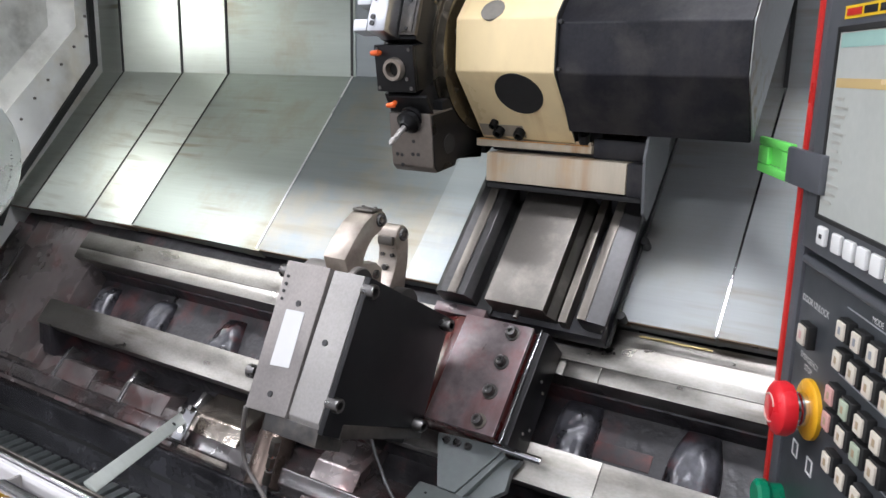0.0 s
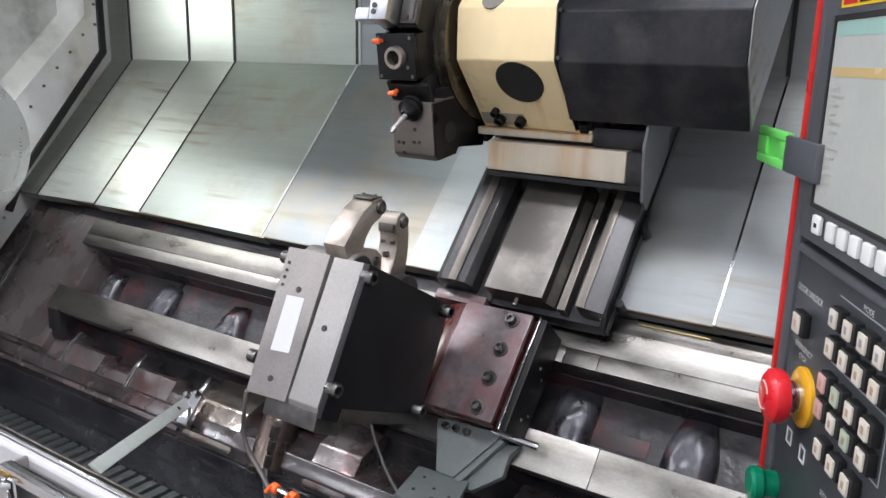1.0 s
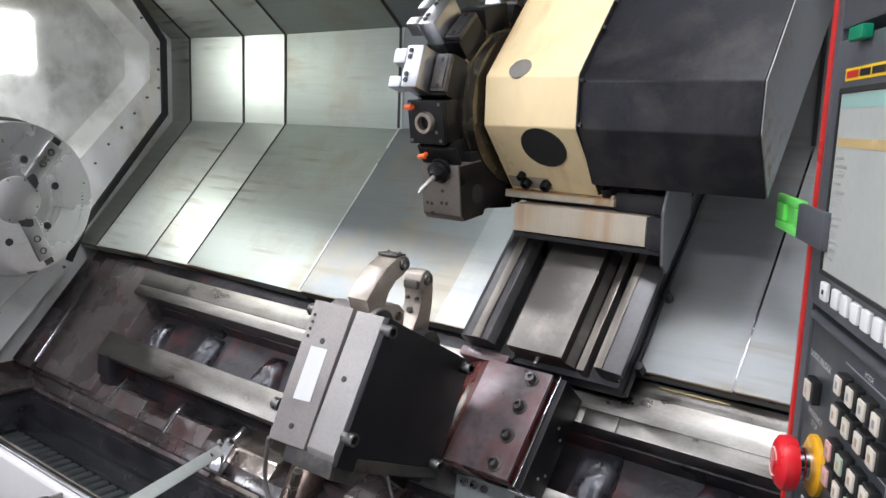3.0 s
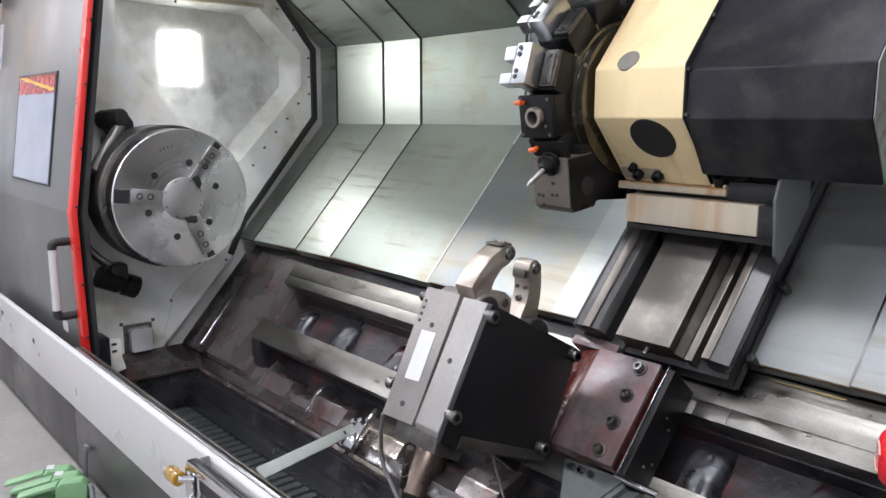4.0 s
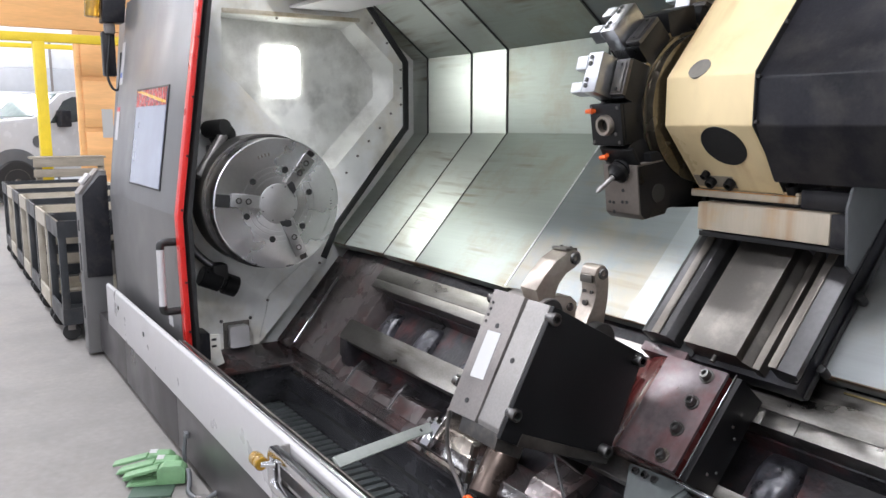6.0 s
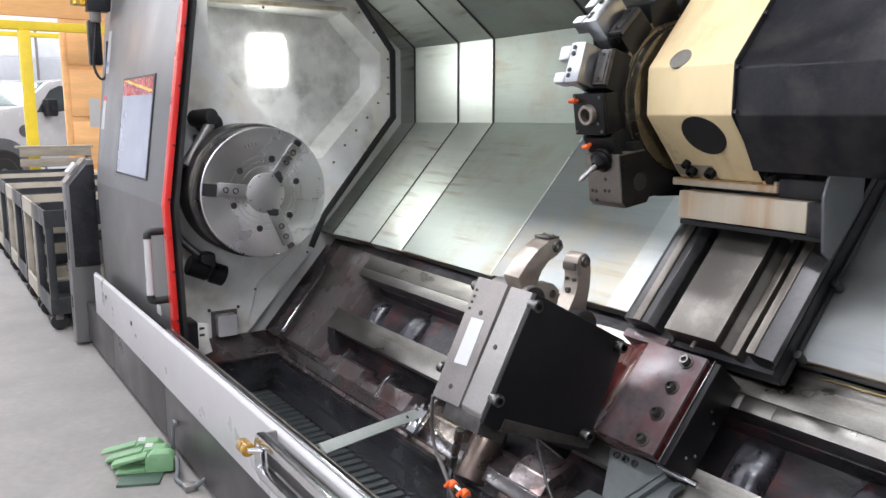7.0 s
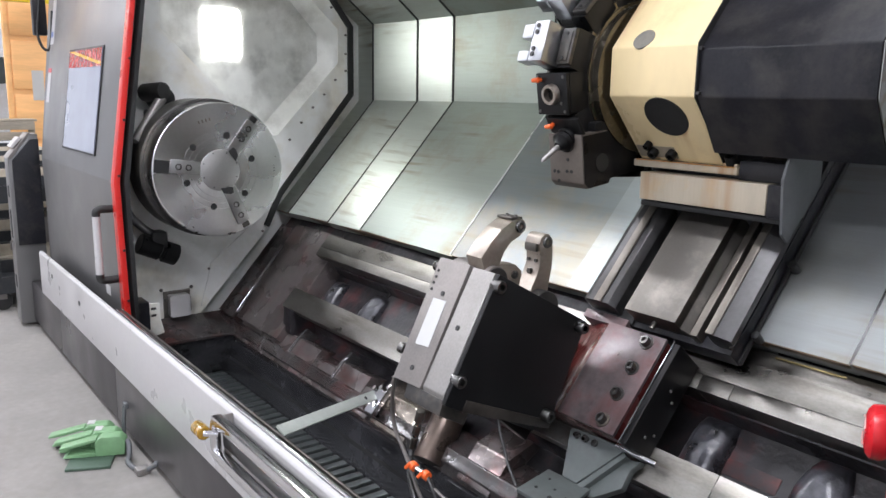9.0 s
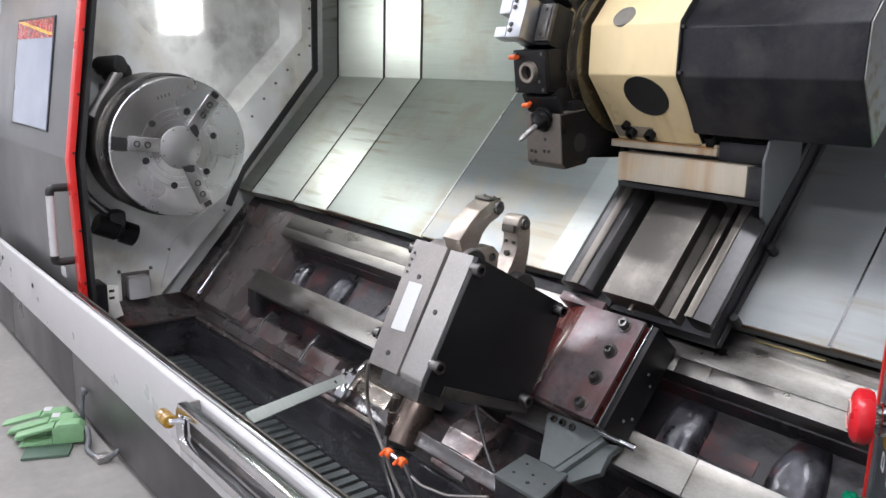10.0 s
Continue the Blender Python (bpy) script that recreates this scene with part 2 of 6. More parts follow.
YELLOW_RING = mat("yellow_collar", (0.80, 0.42, 0.02), 0.35, vary=0.04)
GREEN_BUTTON = mat("green_button", (0.0, 0.24, 0.12), 0.3, vary=0.04)
GREEN_TAG = mat("bright_green_plastic", (0.20, 0.82, 0.16), 0.35, vary=0.03)
YELLOW_STRIP = mat("yellow_strip", (0.85, 0.55, 0.02), 0.4, vary=0.03)
SCREEN_LIT = mat("pale_screen", (0.50, 0.52, 0.48), 0.16, vary=0.05, scale=4)
SCREEN_BAND = mat("screen_amber_band", (0.62, 0.46, 0.22), 0.2, vary=0.03)
SCREEN_HEAD = mat("screen_green_head", (0.36, 0.56, 0.50), 0.2, vary=0.03)
SCREEN_TEXT = mat("screen_figures", (0.38, 0.38, 0.34), 0.3, vary=0.03)
GREEN_PEDAL = mat("chalky_green_paint", (0.17, 0.32, 0.16), 0.5, vary=0.12, scale=12, grain=60)
GREEN_DARK = mat("dark_green_base", (0.06, 0.10, 0.07), 0.55, vary=0.15)
CART_DARK = mat("dark_cart_paint", (0.035, 0.038, 0.042), 0.45, vary=0.2, scale=5, spot=(0.09, 0.085, 0.08), spot_amount=0.2)
CART_BEIGE = mat("beige_cart_paint", (0.42, 0.38, 0.31), 0.5, vary=0.12, scale=5, spot=(0.22, 0.18, 0.13), spot_amount=0.25)
YELLOW_PAINT = mat("yellow_barrier_paint", (0.85, 0.62, 0.03), 0.4, vary=0.08, scale=4)
WOOD = mat("orange_stained_timber", (0.86, 0.48, 0.20), 0.5, vary=0.10, scale=1.2, grain=9, stretch=(6, 0.7, 6), bump=0.1)
CRATE_WOOD = mat("weathered_wood", (0.32, 0.28, 0.22), 0.7, vary=0.2, scale=3, grain=20, stretch=(4, 0.6, 4))
TRUCK_WHITE = mat("white_car_paint", (0.50, 0.51, 0.52), 0.22, vary=0.03, coat=0.6)
TRUCK_GLASS = mat("dark_car_glass", (0.05, 0.06, 0.06), 0.08, vary=0.1, coat=0.5)
TRUCK_SCREEN = mat("windscreen_glass", (0.16, 0.22, 0.19), 0.08, vary=0.15, coat=0.5)
DOOR_WHITE = mat("white_roller_door", (0.80, 0.82, 0.84), 0.5, vary=0.04)
DOOR_GREY = mat("grey_roller_door", (0.55, 0.57, 0.60), 0.5, vary=0.04)
PANE_SKY = bpy.data.materials.new("daylit_pane")
PANE_SKY.use_nodes = True
PANE_SKY.node_tree.nodes["Principled BSDF"].inputs["Emission Color"].default_value = (0.9, 0.95, 1, 1)
PANE_SKY.node_tree.nodes["Principled BSDF"].inputs["Emission Strength"].default_value = 1.6
BRASS = mat("tarnished_brass", (0.30, 0.24, 0.11), 0.35, 1.0)
FOIL = mat("oily_wet_pad", (0.46, 0.41, 0.35), 0.20, 0.85, vary=0.35, scale=9, grain=14, bump=0.45, spot=(0.12, 0.06, 0.05), spot_amount=0.4, spot_scale=8)
FOIL_DULL = mat("oily_scuffed_pad", (0.20, 0.175, 0.17), 0.22, 0.7, vary=0.4, scale=9, grain=16, bump=0.4, spot=(0.13, 0.05, 0.042), spot_amount=0.4, spot_scale=8)
BELT = mat("dark_belt_slat", (0.19, 0.21, 0.21), 0.35, 0.7, vary=0.2)
AMBER = mat("amber_plastic", (0.52, 0.30, 0.03), 0.18, 0.0, vary=0.15, scale=30, coat=0.5)
AMBER.node_tree.nodes["Principled BSDF"].inputs["Transmission Weight"].default_value = 0.55
WINDOW_GLASS = mat("scuffed_grey_window", (0.26, 0.28, 0.35), 0.08, 0.0, vary=0.08, scale=3, grain=8, coat=0.6)
FILM_RED = mat("red_warning_film", (0.42, 0.03, 0.02), 0.25, 0.0, vary=0.5, scale=40, grain=90)
FILM_YELLOW = mat("yellow_warning_film", (0.80, 0.45, 0.02), 0.25)
LAMP = bpy.data.materials.new("lit_window")
LAMP.use_nodes = True
LAMP.node_tree.nodes["Principled BSDF"].inputs["Emission Color"].default_value = (0.97, 1.0, 0.97, 1)
LAMP.node_tree.nodes["Principled BSDF"].inputs["Emission Strength"].default_value = WINDOW_GLOW
TUBE = bpy.data.materials.new("lit_diffuser")
TUBE.use_nodes = True
TUBE.node_tree.nodes["Principled BSDF"].inputs["Emission Color"].default_value = (0.96, 0.99, 1.0, 1)
TUBE.node_tree.nodes["Principled BSDF"].inputs["Emission Strength"].default_value = ROOF_GLOW


STEEL_GRIP = mat("bright_gripper_steel", (0.45, 0.46, 0.48), 0.34, 1.0, vary=0.06, scale=9, grain=120, rough_vary=0.05)
# Pale, barely metallic colour stands in for light caught on one seam edge.
EDGE_GLINT = mat("pale_glint_edge", (0.70, 0.71, 0.70), 0.32, 0.4, vary=0.1, scale=9)
STRIP_TAN = mat("tan_worn_steel", (0.18, 0.162, 0.140), 0.38, 0.8, vary=0.12, scale=9, grain=90)
for m, deep in ((FOIL, 0.008), (FOIL_DULL, 0.006), (CAST_DARK, 0.006), (CAST_GREY, 0.004)):
    m.node_tree.nodes["Bump"].inputs["Distance"].default_value = deep
for m in (BLACK_PLATE, BLACK_HOLDER, BLACK_PAINT):
    m.node_tree.nodes["Principled BSDF"].inputs["Specular IOR Level"].default_value = 0.28


# ---- mesh helpers ----
def bm_box(x0, x1, y0, y1, z0, z1, bevel=0.0):
    bm = bmesh.new()
    bmesh.ops.create_cube(bm, size=1.0)
    bmesh.ops.scale(bm, vec=(x1 - x0, y1 - y0, z1 - z0), verts=bm.verts)
    bmesh.ops.translate(bm, vec=((x0 + x1) / 2, (y0 + y1) / 2, (z0 + z1) / 2), verts=bm.verts)
    if bevel:
        bmesh.ops.bevel(bm, geom=bm.edges[:], offset=bevel, segments=2, affect="EDGES", profile=0.6)
    return bm


def bm_prism(profile, a, b, axis="x", bevel=0.0):
    """A closed profile drawn out along an axis from a to b. For x the profile is (y, z), for y (x, z), for z (x, y)."""
    bm = bmesh.new()

    def at(p, w):
        return {"x": (w, p[0], p[1]), "y": (p[0], w, p[1]), "z": (p[0], p[1], w)}[axis]

    lo = [bm.verts.new(at(p, a)) for p in profile]
    hi = [bm.verts.new(at(p, b)) for p in profile]
    k = len(profile)
    bm.faces.new(lo[::-1])
    bm.faces.new(hi)
    for i in range(k):
        bm.faces.new((lo[i], lo[(i + 1) % k], hi[(i + 1) % k], hi[i]))
    bmesh.ops.recalc_face_normals(bm, faces=bm.faces)
    if bevel:
        bmesh.ops.bevel(bm, geom=bm.edges[:], offset=bevel, segments=2, affect="EDGES", profile=0.6)
    return bm


def bm_rounded(x0, x1, y0, y1, z0, z1, r):
    """A thin plate square to x with rounded corners."""
    pts = []
    for cy, cz, a0 in ((y1 - r, z1 - r, 0), (y0 + r, z1 - r, 90), (y0 + r, z0 + r, 180), (y1 - r, z0 + r, 270)):
        pts += [(cy + r * math.cos(radians(a0 + 15 * k)), cz + r * math.sin(radians(a0 + 15 * k))) for k in range(7)]
    return bm_prism(pts, x0, x1, "x")


def bm_strip(points, thick, a, b, axis="x", bevel=0.0):
    """A bent sheet: an open polyline with a thickness, drawn out along an axis."""
    pts = [Vector(p) for p in points]
    off = []
    for i, p in enumerate(pts):
        d0 = (pts[i] - pts[i - 1]).normalized() if i else (pts[1] - pts[0]).normalized()
        d1 = (pts[i + 1] - pts[i]).normalized() if i + 1 < len(pts) else d0
        nrm = Vector((-(d0 + d1).y, (d0 + d1).x)).normalized()
        off.append(p + nrm * thick / max(0.3, nrm.dot(Vector((-d0.y, d0.x)))))
    return bm_prism([tuple(p) for p in pts] + [tuple(p) for p in reversed(off)], a, b, axis, bevel)


def bm_cyl(p, q, r, r2=None, seg=24, bevel=0.0):
    """A cylinder or cone from p to q."""
    p, q = Vector(p), Vector(q)
    bm = bmesh.new()
    bmesh.ops.create_cone(bm, cap_ends=True, segments=seg, radius1=r, radius2=r if r2 is None else r2, depth=(q - p).length)
    if bevel:
        rim = [e for e in bm.edges if len([f for f in e.link_faces if len(f.verts) > 4]) == 1]
        bmesh.ops.bevel(bm, geom=rim, offset=bevel, segments=2, affect="EDGES", profile=0.6)
    m = (q - p).to_track_quat("Z", "Y").to_matrix().to_4x4()
    bmesh.ops.transform(bm, matrix=Matrix.Translation((p + q) / 2) @ m, verts=bm.verts)
    return bm


def bm_lathe(profile, seg=48, axis="x", at=(0, 0, 0)):
    """A turned shape: profile rows of (place along the axis, radius)."""
    bm = bmesh.new()
    rings = []
    for w, r in profile:
        ring = []
        for i in range(seg):
            c, s = math.cos(2 * math.pi * i / seg) * r, math.sin(2 * math.pi * i / seg) * r
            v = {"x": (w, c, s), "y": (c, w, s), "z": (c, s, w)}[axis]
            ring.append(bm.verts.new((v[0] + at[0], v[1] + at[1], v[2] + at[2])))
        rings.append(ring)
    for a, b in zip(rings, rings[1:]):
        for i in range(seg):
            bm.faces.new((a[i], a[(i + 1) % seg], b[(i + 1) % seg], b[i]))
    bm.faces.new(rings[0])
    bm.faces.new(rings[-1])
    bmesh.ops.recalc_face_normals(bm, faces=bm.faces)
    return bm


def bm_tube(points, r, seg=10, smooth=4):
    """A hose or bent rod through points."""
    pts = [Vector(p) for p in points]
    path = []
    for i in range(len(pts) - 1):
        a, b, c, d = pts[max(0, i - 1)], pts[i], pts[i + 1], pts[min(len(pts) - 1, i + 2)]
        for k in range(smooth):
            t = k / smooth
            path.append(0.5 * (2 * b + (c - a) * t + (2 * a - 5 * b + 4 * c - d) * t * t + (3 * b - a - 3 * c + d) * t ** 3))
    path.append(pts[-1])
    bm = bmesh.new()
    rings, up = [], Vector((0.13, 0.31, 0.94))
    for i, p in enumerate(path):
        d = (path[min(i + 1, len(path) - 1)] - path[max(i - 1, 0)]).normalized()
        s = d.cross(up).normalized()
        u = s.cross(d).normalized()
        up = u
        rings.append([bm.verts.new(p + (s * math.cos(2 * math.pi * k / seg) + u * math.sin(2 * math.pi * k / seg)) * r) for k in range(seg)])
    for a, b in zip(rings, rings[1:]):
        for k in range(seg):
            bm.faces.new((a[k], a[(k + 1) % seg], b[(k + 1) % seg], b[k]))
    bm.faces.new(rings[0][::-1])
    bm.faces.new(rings[-1])
    bmesh.ops.recalc_face_normals(bm, faces=bm.faces)
    return bm


def bm_turn(bm, about, deg, axis="X"):
    """Turns a mesh about a line through a point."""
    bmesh.ops.rotate(bm, cent=about, matrix=Matrix.Rotation(radians(deg), 3, axis), verts=bm.verts)
    return bm


def bm_join(*many):
    out = many[0]
    for b in many[1:]:
        me = bpy.data.meshes.new("joined")
        b.to_mesh(me)
        b.free()
        out.from_mesh(me)
        bpy.data.meshes.remove(me)
    return out


def thing(name, at, label, category, group="", kind=""):
    """An Empty at the base of a thing; heights are measured from the spindle axis."""
    ob = new(name)
    ob.empty_display_size = 0.05
    ob.location = (at[0], at[1], at[2] + H)
    return tagged(ob, label, category, group, kind)


def part(name, bm, material, parent=None, label="", smooth=None):
    """Links a bmesh as one mesh object, under a thing or a part."""
    base, p = Vector((0, 0, -H)), parent
    while p is not None:
        base += Vector(p.location)
        p = p.parent
    bmesh.ops.translate(bm, vec=-base, verts=bm.verts)
    me = bpy.data.meshes.new(name)
    bm.to_mesh(me)
    bm.free()
    me.materials.append(material)
    if smooth is None:
        smooth = 40
    if smooth:
        me.shade_smooth()
        me.set_sharp_from_angle(angle=radians(smooth))
    ob = new(name, me)
    ob.parent = parent
    return tagged(ob, label)


def solo(name, bm, material, label, category, group="", kind=""):
    """A thing or a piece of the setting that is one mesh."""
    return tagged(part(name, bm, material), label, category, group, kind)


def bolt_head(p, way, r, length, parent, name="bolt", label="steel socket-head bolt"):
    """A socket-head bolt: knurled head with a hexagon hole, its axis along way."""
    p, way = Vector(p), Vector(way).normalized()
    bm = bm_lathe([(0, r), (length * 0.9, r), (length, r * 0.9), (length, r * 0.55), (length * 0.45, r * 0.5), (length * 0.45, r * 0.05)], 16, "z")
    m = Matrix.Translation(p) @ way.to_track_quat("Z", "Y").to_matrix().to_4x4()
    bmesh.ops.transform(bm, matrix=m, verts=bm.verts)
    return part(name, bm, STEEL_BOLT, parent, label)


STEEL_BOLT = mat("oiled_bolt_steel", (0.17, 0.165, 0.16), 0.32, 1.0, vary=0.2, scale=30, grain=200)
SLOPE = 48.6                       # degrees of the slanted bed
UP = Vector((0, math.cos(radians(SLOPE)), math.sin(radians(SLOPE))))
OUT = Vector((0, -math.sin(radians(SLOPE)), math.cos(radians(SLOPE))))
FOOT = Vector((0, 0.524, -0.278))  # lower edge of the way covers


def slant(x, u, h):
    """A point at x, u metres up the slope from the covers' lower edge, h metres out from their face."""
    return Vector((x, 0, 0)) + FOOT + UP * u + OUT * h


def bm_slant(x0, x1, u0, u1, h0, h1, bevel=0.0):
    """A box that lies square to the slanted bed."""
    bm = bm_box(x0, x1, u0, u1, h0, h1, bevel)
    m = Matrix(((1, 0, 0, 0), (0, UP.y, OUT.y, FOOT.y), (0, UP.z, OUT.z, FOOT.z), (0, 0, 0, 1)))
    bmesh.ops.transform(bm, matrix=m, verts=bm.verts)
    return bm


def bm_slant_prism(profile, x0, x1, bevel=0.0):
    """A profile in (u, h) of the slanted bed, drawn out along x."""
    pts = [slant(0, u, h) for u, h in profile]
    return bm_prism([(p.y, p.z) for p in pts], x0, x1, "x", bevel)


def to_slant(bm):
    """Lays a mesh drawn in (x, u, h) onto the slanted bed."""
    m = Matrix(((1, 0, 0, 0), (0, UP.y, OUT.y, FOOT.y), (0, UP.z, OUT.z, FOOT.z), (0, 0, 0, 1)))
    bmesh.ops.transform(bm, matrix=m, verts=bm.verts)
    bmesh.ops.recalc_face_normals(bm, faces=bm.faces)
    return bm


# ---- the hall ----
HALL_WALL = mat("pale_hall_wall", (0.75, 0.77, 0.81), 0.7, 0, vary=0.05, scale=1.0)
solo("floor", bm_box(-30, 12, -12, 16, -1.35, -1.15), CONCRETE, "grey trowelled concrete shop floor", "floor", kind="structure")
solo("wall_west", bm_box(-30.2, -30, -12, 16, -1.15, 5.5), HALL_WALL, "pale hall end wall", "wall", kind="structure")
solo("wall_east", bm_box(12, 12.2, -12, 16, -1.15, 5.5), HALL_WALL, "pale hall end wall", "wall", kind="structure")
solo("wall_south", bm_box(-30, 12, -12.2, -12, -1.15, 5.5), HALL_WALL, "pale hall side wall", "wall", kind="structure")
solo("wall_north", bm_box(-30, 12, 16, 16.2, -1.15, 5.5), HALL_WALL, "pale hall side wall", "wall", kind="structure")
solo("ceiling", bm_box(-30, 12, -12, 16, 5.5, 5.7), HALL_WALL, "pale hall ceiling", "ceiling", kind="structure")
# Unseen ceiling lamps; the row at 8.5 is added to brighten the chuck face.
for lx in (-24, -17, -10, -3.5, 3, 8.5):
    for ly in (-7, -1.8, 6):
        area("hall_lamp", (lx, ly, 5.3), (lx, ly, 0), 3.0, 0.8, HALL_WATTS * (1.35 if lx < -9 else 1.0), (0.905, 0.92, 1.0))

# ---- machine: way covers ----
def cover_line(lift, lip=False):
    """The bent line of a telescopic cover, from its lower edge over slope and back to its top."""
    s, k = OUT, lift
    pts = [(0.524 + s.y * k, -0.278 + s.z * k), (1.053 - k, 0.311 + k * 0.4), (1.053 - k, 0.721 - k * 0.4), (0.60 - k * 0.7, 1.075 - k * 0.8)]
    return ([(0.554 + s.y * k, -0.308 + s.z * k)] if lip else []) + pts


# left end, right end, how far it stands proud, and its steel, toned for reflected light
SHEETS = ((-0.75, -0.349, -0.012, SHEET_PALE_ROUGH), (-0.352, 0.068, 0.006, SHEET_PALE), (0.064, 0.351, 0.012, SHEET_PALE), (0.347, 1.066, 0.018, SHEET_DULL), (1.053, 1.695, 0.026, STEEL_SHEET), (1.680, 1.97, 0.0285, SHEET_GLOW), (1.90, 2.40, 0.010, STEEL_SHEET), (2.338, 2.612, 0.026, SHEET_FAR), (2.606, 3.6, 0.032, SHEET_FAR))
COVERS = thing("way_cover", (1.0, 0.9, -0.3), "brushed steel telescopic way covers behind the lathe bed", "machine cover")
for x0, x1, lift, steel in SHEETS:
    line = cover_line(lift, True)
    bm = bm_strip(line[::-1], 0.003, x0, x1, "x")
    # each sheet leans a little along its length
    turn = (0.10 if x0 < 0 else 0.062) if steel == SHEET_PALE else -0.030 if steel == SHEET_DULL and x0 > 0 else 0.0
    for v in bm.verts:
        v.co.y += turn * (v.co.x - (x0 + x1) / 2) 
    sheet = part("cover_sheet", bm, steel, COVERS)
    if -0.5 < x0 and x0 not in (1.90, 1.680):
        # rubber wiper along the free edge, wider on the back than on the slope
        rim = cover_line(lift)
        shift = turn * (x0 - (x0 + x1) / 2)
        rim = [(y + shift, z) for y, z in rim]
        part("wiper", bm_strip(rim[1:], 0.004, x0 - 0.011, x0 + 0.001, "x"), BLACK_RUBBER, sheet)
        # the strip at 1.053 has its glint put into the colour
        part("edge_strip", bm_strip(rim[:2], 0.003, x0 - 0.005, x0 + 0.001, "x"), EDGE_GLINT if x0 == 1.053 else STEEL_BRIGHT if x0 > 1 else BLACK_RUBBER, sheet)
for x0, x1, lift, _ in SHEETS:
    p0, p1 = cover_line(lift, True)[:2]
    part("foot_lip", bm_strip([(p1[0] - 0.001, p1[1] - 0.003), (p0[0] + 0.006, p0[1])], 0.004, x0 + 0.004, x1 - 0.012, "x"), LIP_BROWN, COVERS, "brown oily folded lip")
part("brass_strip", bm_slant(2.42, 2.60, -0.030, -0.026, 0.004, 0.010), BRASS, COVERS, "thin brass strip")
for x, u in ((2.372, 0.216), (2.374, -0.006)):
    part("stop_knob", bm_cyl(slant(x, u, 0.03), slant(x, u, 0.066), 0.012, seg=12, bevel=0.003), BLACK_RUBBER, COVERS)

# ---- machine: headstock wall ----
WALLX = -0.47
WALL = thing("headstock_cover", (-0.5, 0.2, -0.86), "stained pale grey headstock cover with a lit window", "machine cover")
wall_outline = [(-0.355, -0.86), (0.0, -0.83), (0.43, -0.37), (0.52, -0.20), (0.965, 0.335), (0.965, 0.71), (0.70, 1.045), (-0.24, 1.04), (-0.375, 0.0)]
recess = [(-0.083, 0.895), (-0.087, 0.64), (0.158, 0.388), (0.425, 0.125), (0.50, 0.125), (0.868, 0.51), (0.868, 0.69), (0.635, 0.895)]
pocket = [(-0.078, 0.885), (-0.080, 0.645), (0.163, 0.396), (0.425, 0.145), (0.44, 0.158), (0.785, 0.51), (0.785, 0.66), (0.590, 0.865)]
POCKETX = WALLX - 0.085
bm = bmesh.new()
loops = []
for prof, wx in ((wall_outline, WALLX), (recess, WALLX)):
    vs = [bm.verts.new((wx, y, z)) for y, z in prof]
    loops.append([bm.edges.new((vs[i], vs[(i + 1) % len(vs)])) for i in range(len(vs))])
bmesh.ops.triangle_fill(bm, use_beauty=True, edges=loops[0] + loops[1])
bmesh.ops.recalc_face_normals(bm, faces=bm.faces)
grown = bmesh.ops.extrude_face_region(bm, geom=bm.faces[:] + bm.edges[:])
bmesh.ops.translate(bm, vec=(-0.02, 0, 0), verts=[g for g in grown["geom"] if isinstance(g, bmesh.types.BMVert)])
bmesh.ops.recalc_face_normals(bm, faces=bm.faces)
part("wall_plate", bm, WALL_CLEAN, WALL)
part("back_panel", bm_box(-0.598, -0.582, -0.12, 1.1, -0.95, 1.0), WALL_CLEAN, WALL)
bm = bmesh.new()
outer = [bm.verts.new((WALLX - 0.002, y, z)) for y, z in recess]
inner = [bm.verts.new((POCKETX, y, z)) for y, z in pocket]
for i in range(8):
    bm.faces.new((outer[i], outer[(i + 1) % 8], inner[(i + 1) % 8], inner[i]))
bmesh.ops.recalc_face_normals(bm, faces=bm.faces)
part("pocket_rim", bm, WALL_GREY, WALL)
part("pocket_floor", bm_prism(pocket, POCKETX - 0.02, POCKETX + 0.0005, "x"), WALL_GREY, WALL, "smudged grey recessed panel")
part("top_flange", bm_box(WALLX, WALLX + 0.02, -0.08, 0.66, 0.897, 0.918, 0.003), FLANGE_STAINED, WALL, "stained folded flange")
part("gasket", bm_strip([(0.435, -0.36), (0.515, -0.195), (0.958, 0.338), (0.958, 0.708), (0.70, 1.035)], 0.030, WALLX + 0.001, WALLX + 0.016, "x"), BLACK_RUBBER, WALL)
part("lower_fold", bm_strip([(0.30, -0.37), (0.11, -0.52), (0.09, -0.60), (0.05, -0.74)], 0.004, WALLX + 0.001, WALLX + 0.005, "x"), WALL_GREY, WALL)
part("lit_window", bm_rounded(POCKETX + 0.001, POCKETX + 0.008, 0.148, 0.346, 0.510, 0.758, 0.03), LAMP, WALL, "bright white rounded work-light window")
for yz in ((0.50, 0.02), (0.57, 0.10), (0.64, 0.19), (0.71, 0.27), (0.78, 0.34), (0.85, 0.42), (0.915, 0.47), (0.915, 0.56), (0.915, 0.66), (0.83, 0.80), (0.74, 0.90), (0.20, 0.888), (0.02, 0.10), (-0.24, 0.62), (0.40, -0.38), (0.10, -0.55)):
    part("screw", bm_cyl((WALLX + 0.001, *yz), (WALLX + 0.007, *yz), 0.0065, seg=10), STEEL_GROUND, WALL)
BOX = part("white_box", bm_rounded(WALLX + 0.004, WALLX + 0.06, -0.122, -0.022, -0.765, -0.655, 0.012), SILL_WHITE, WALL, "small white plastic cover box")
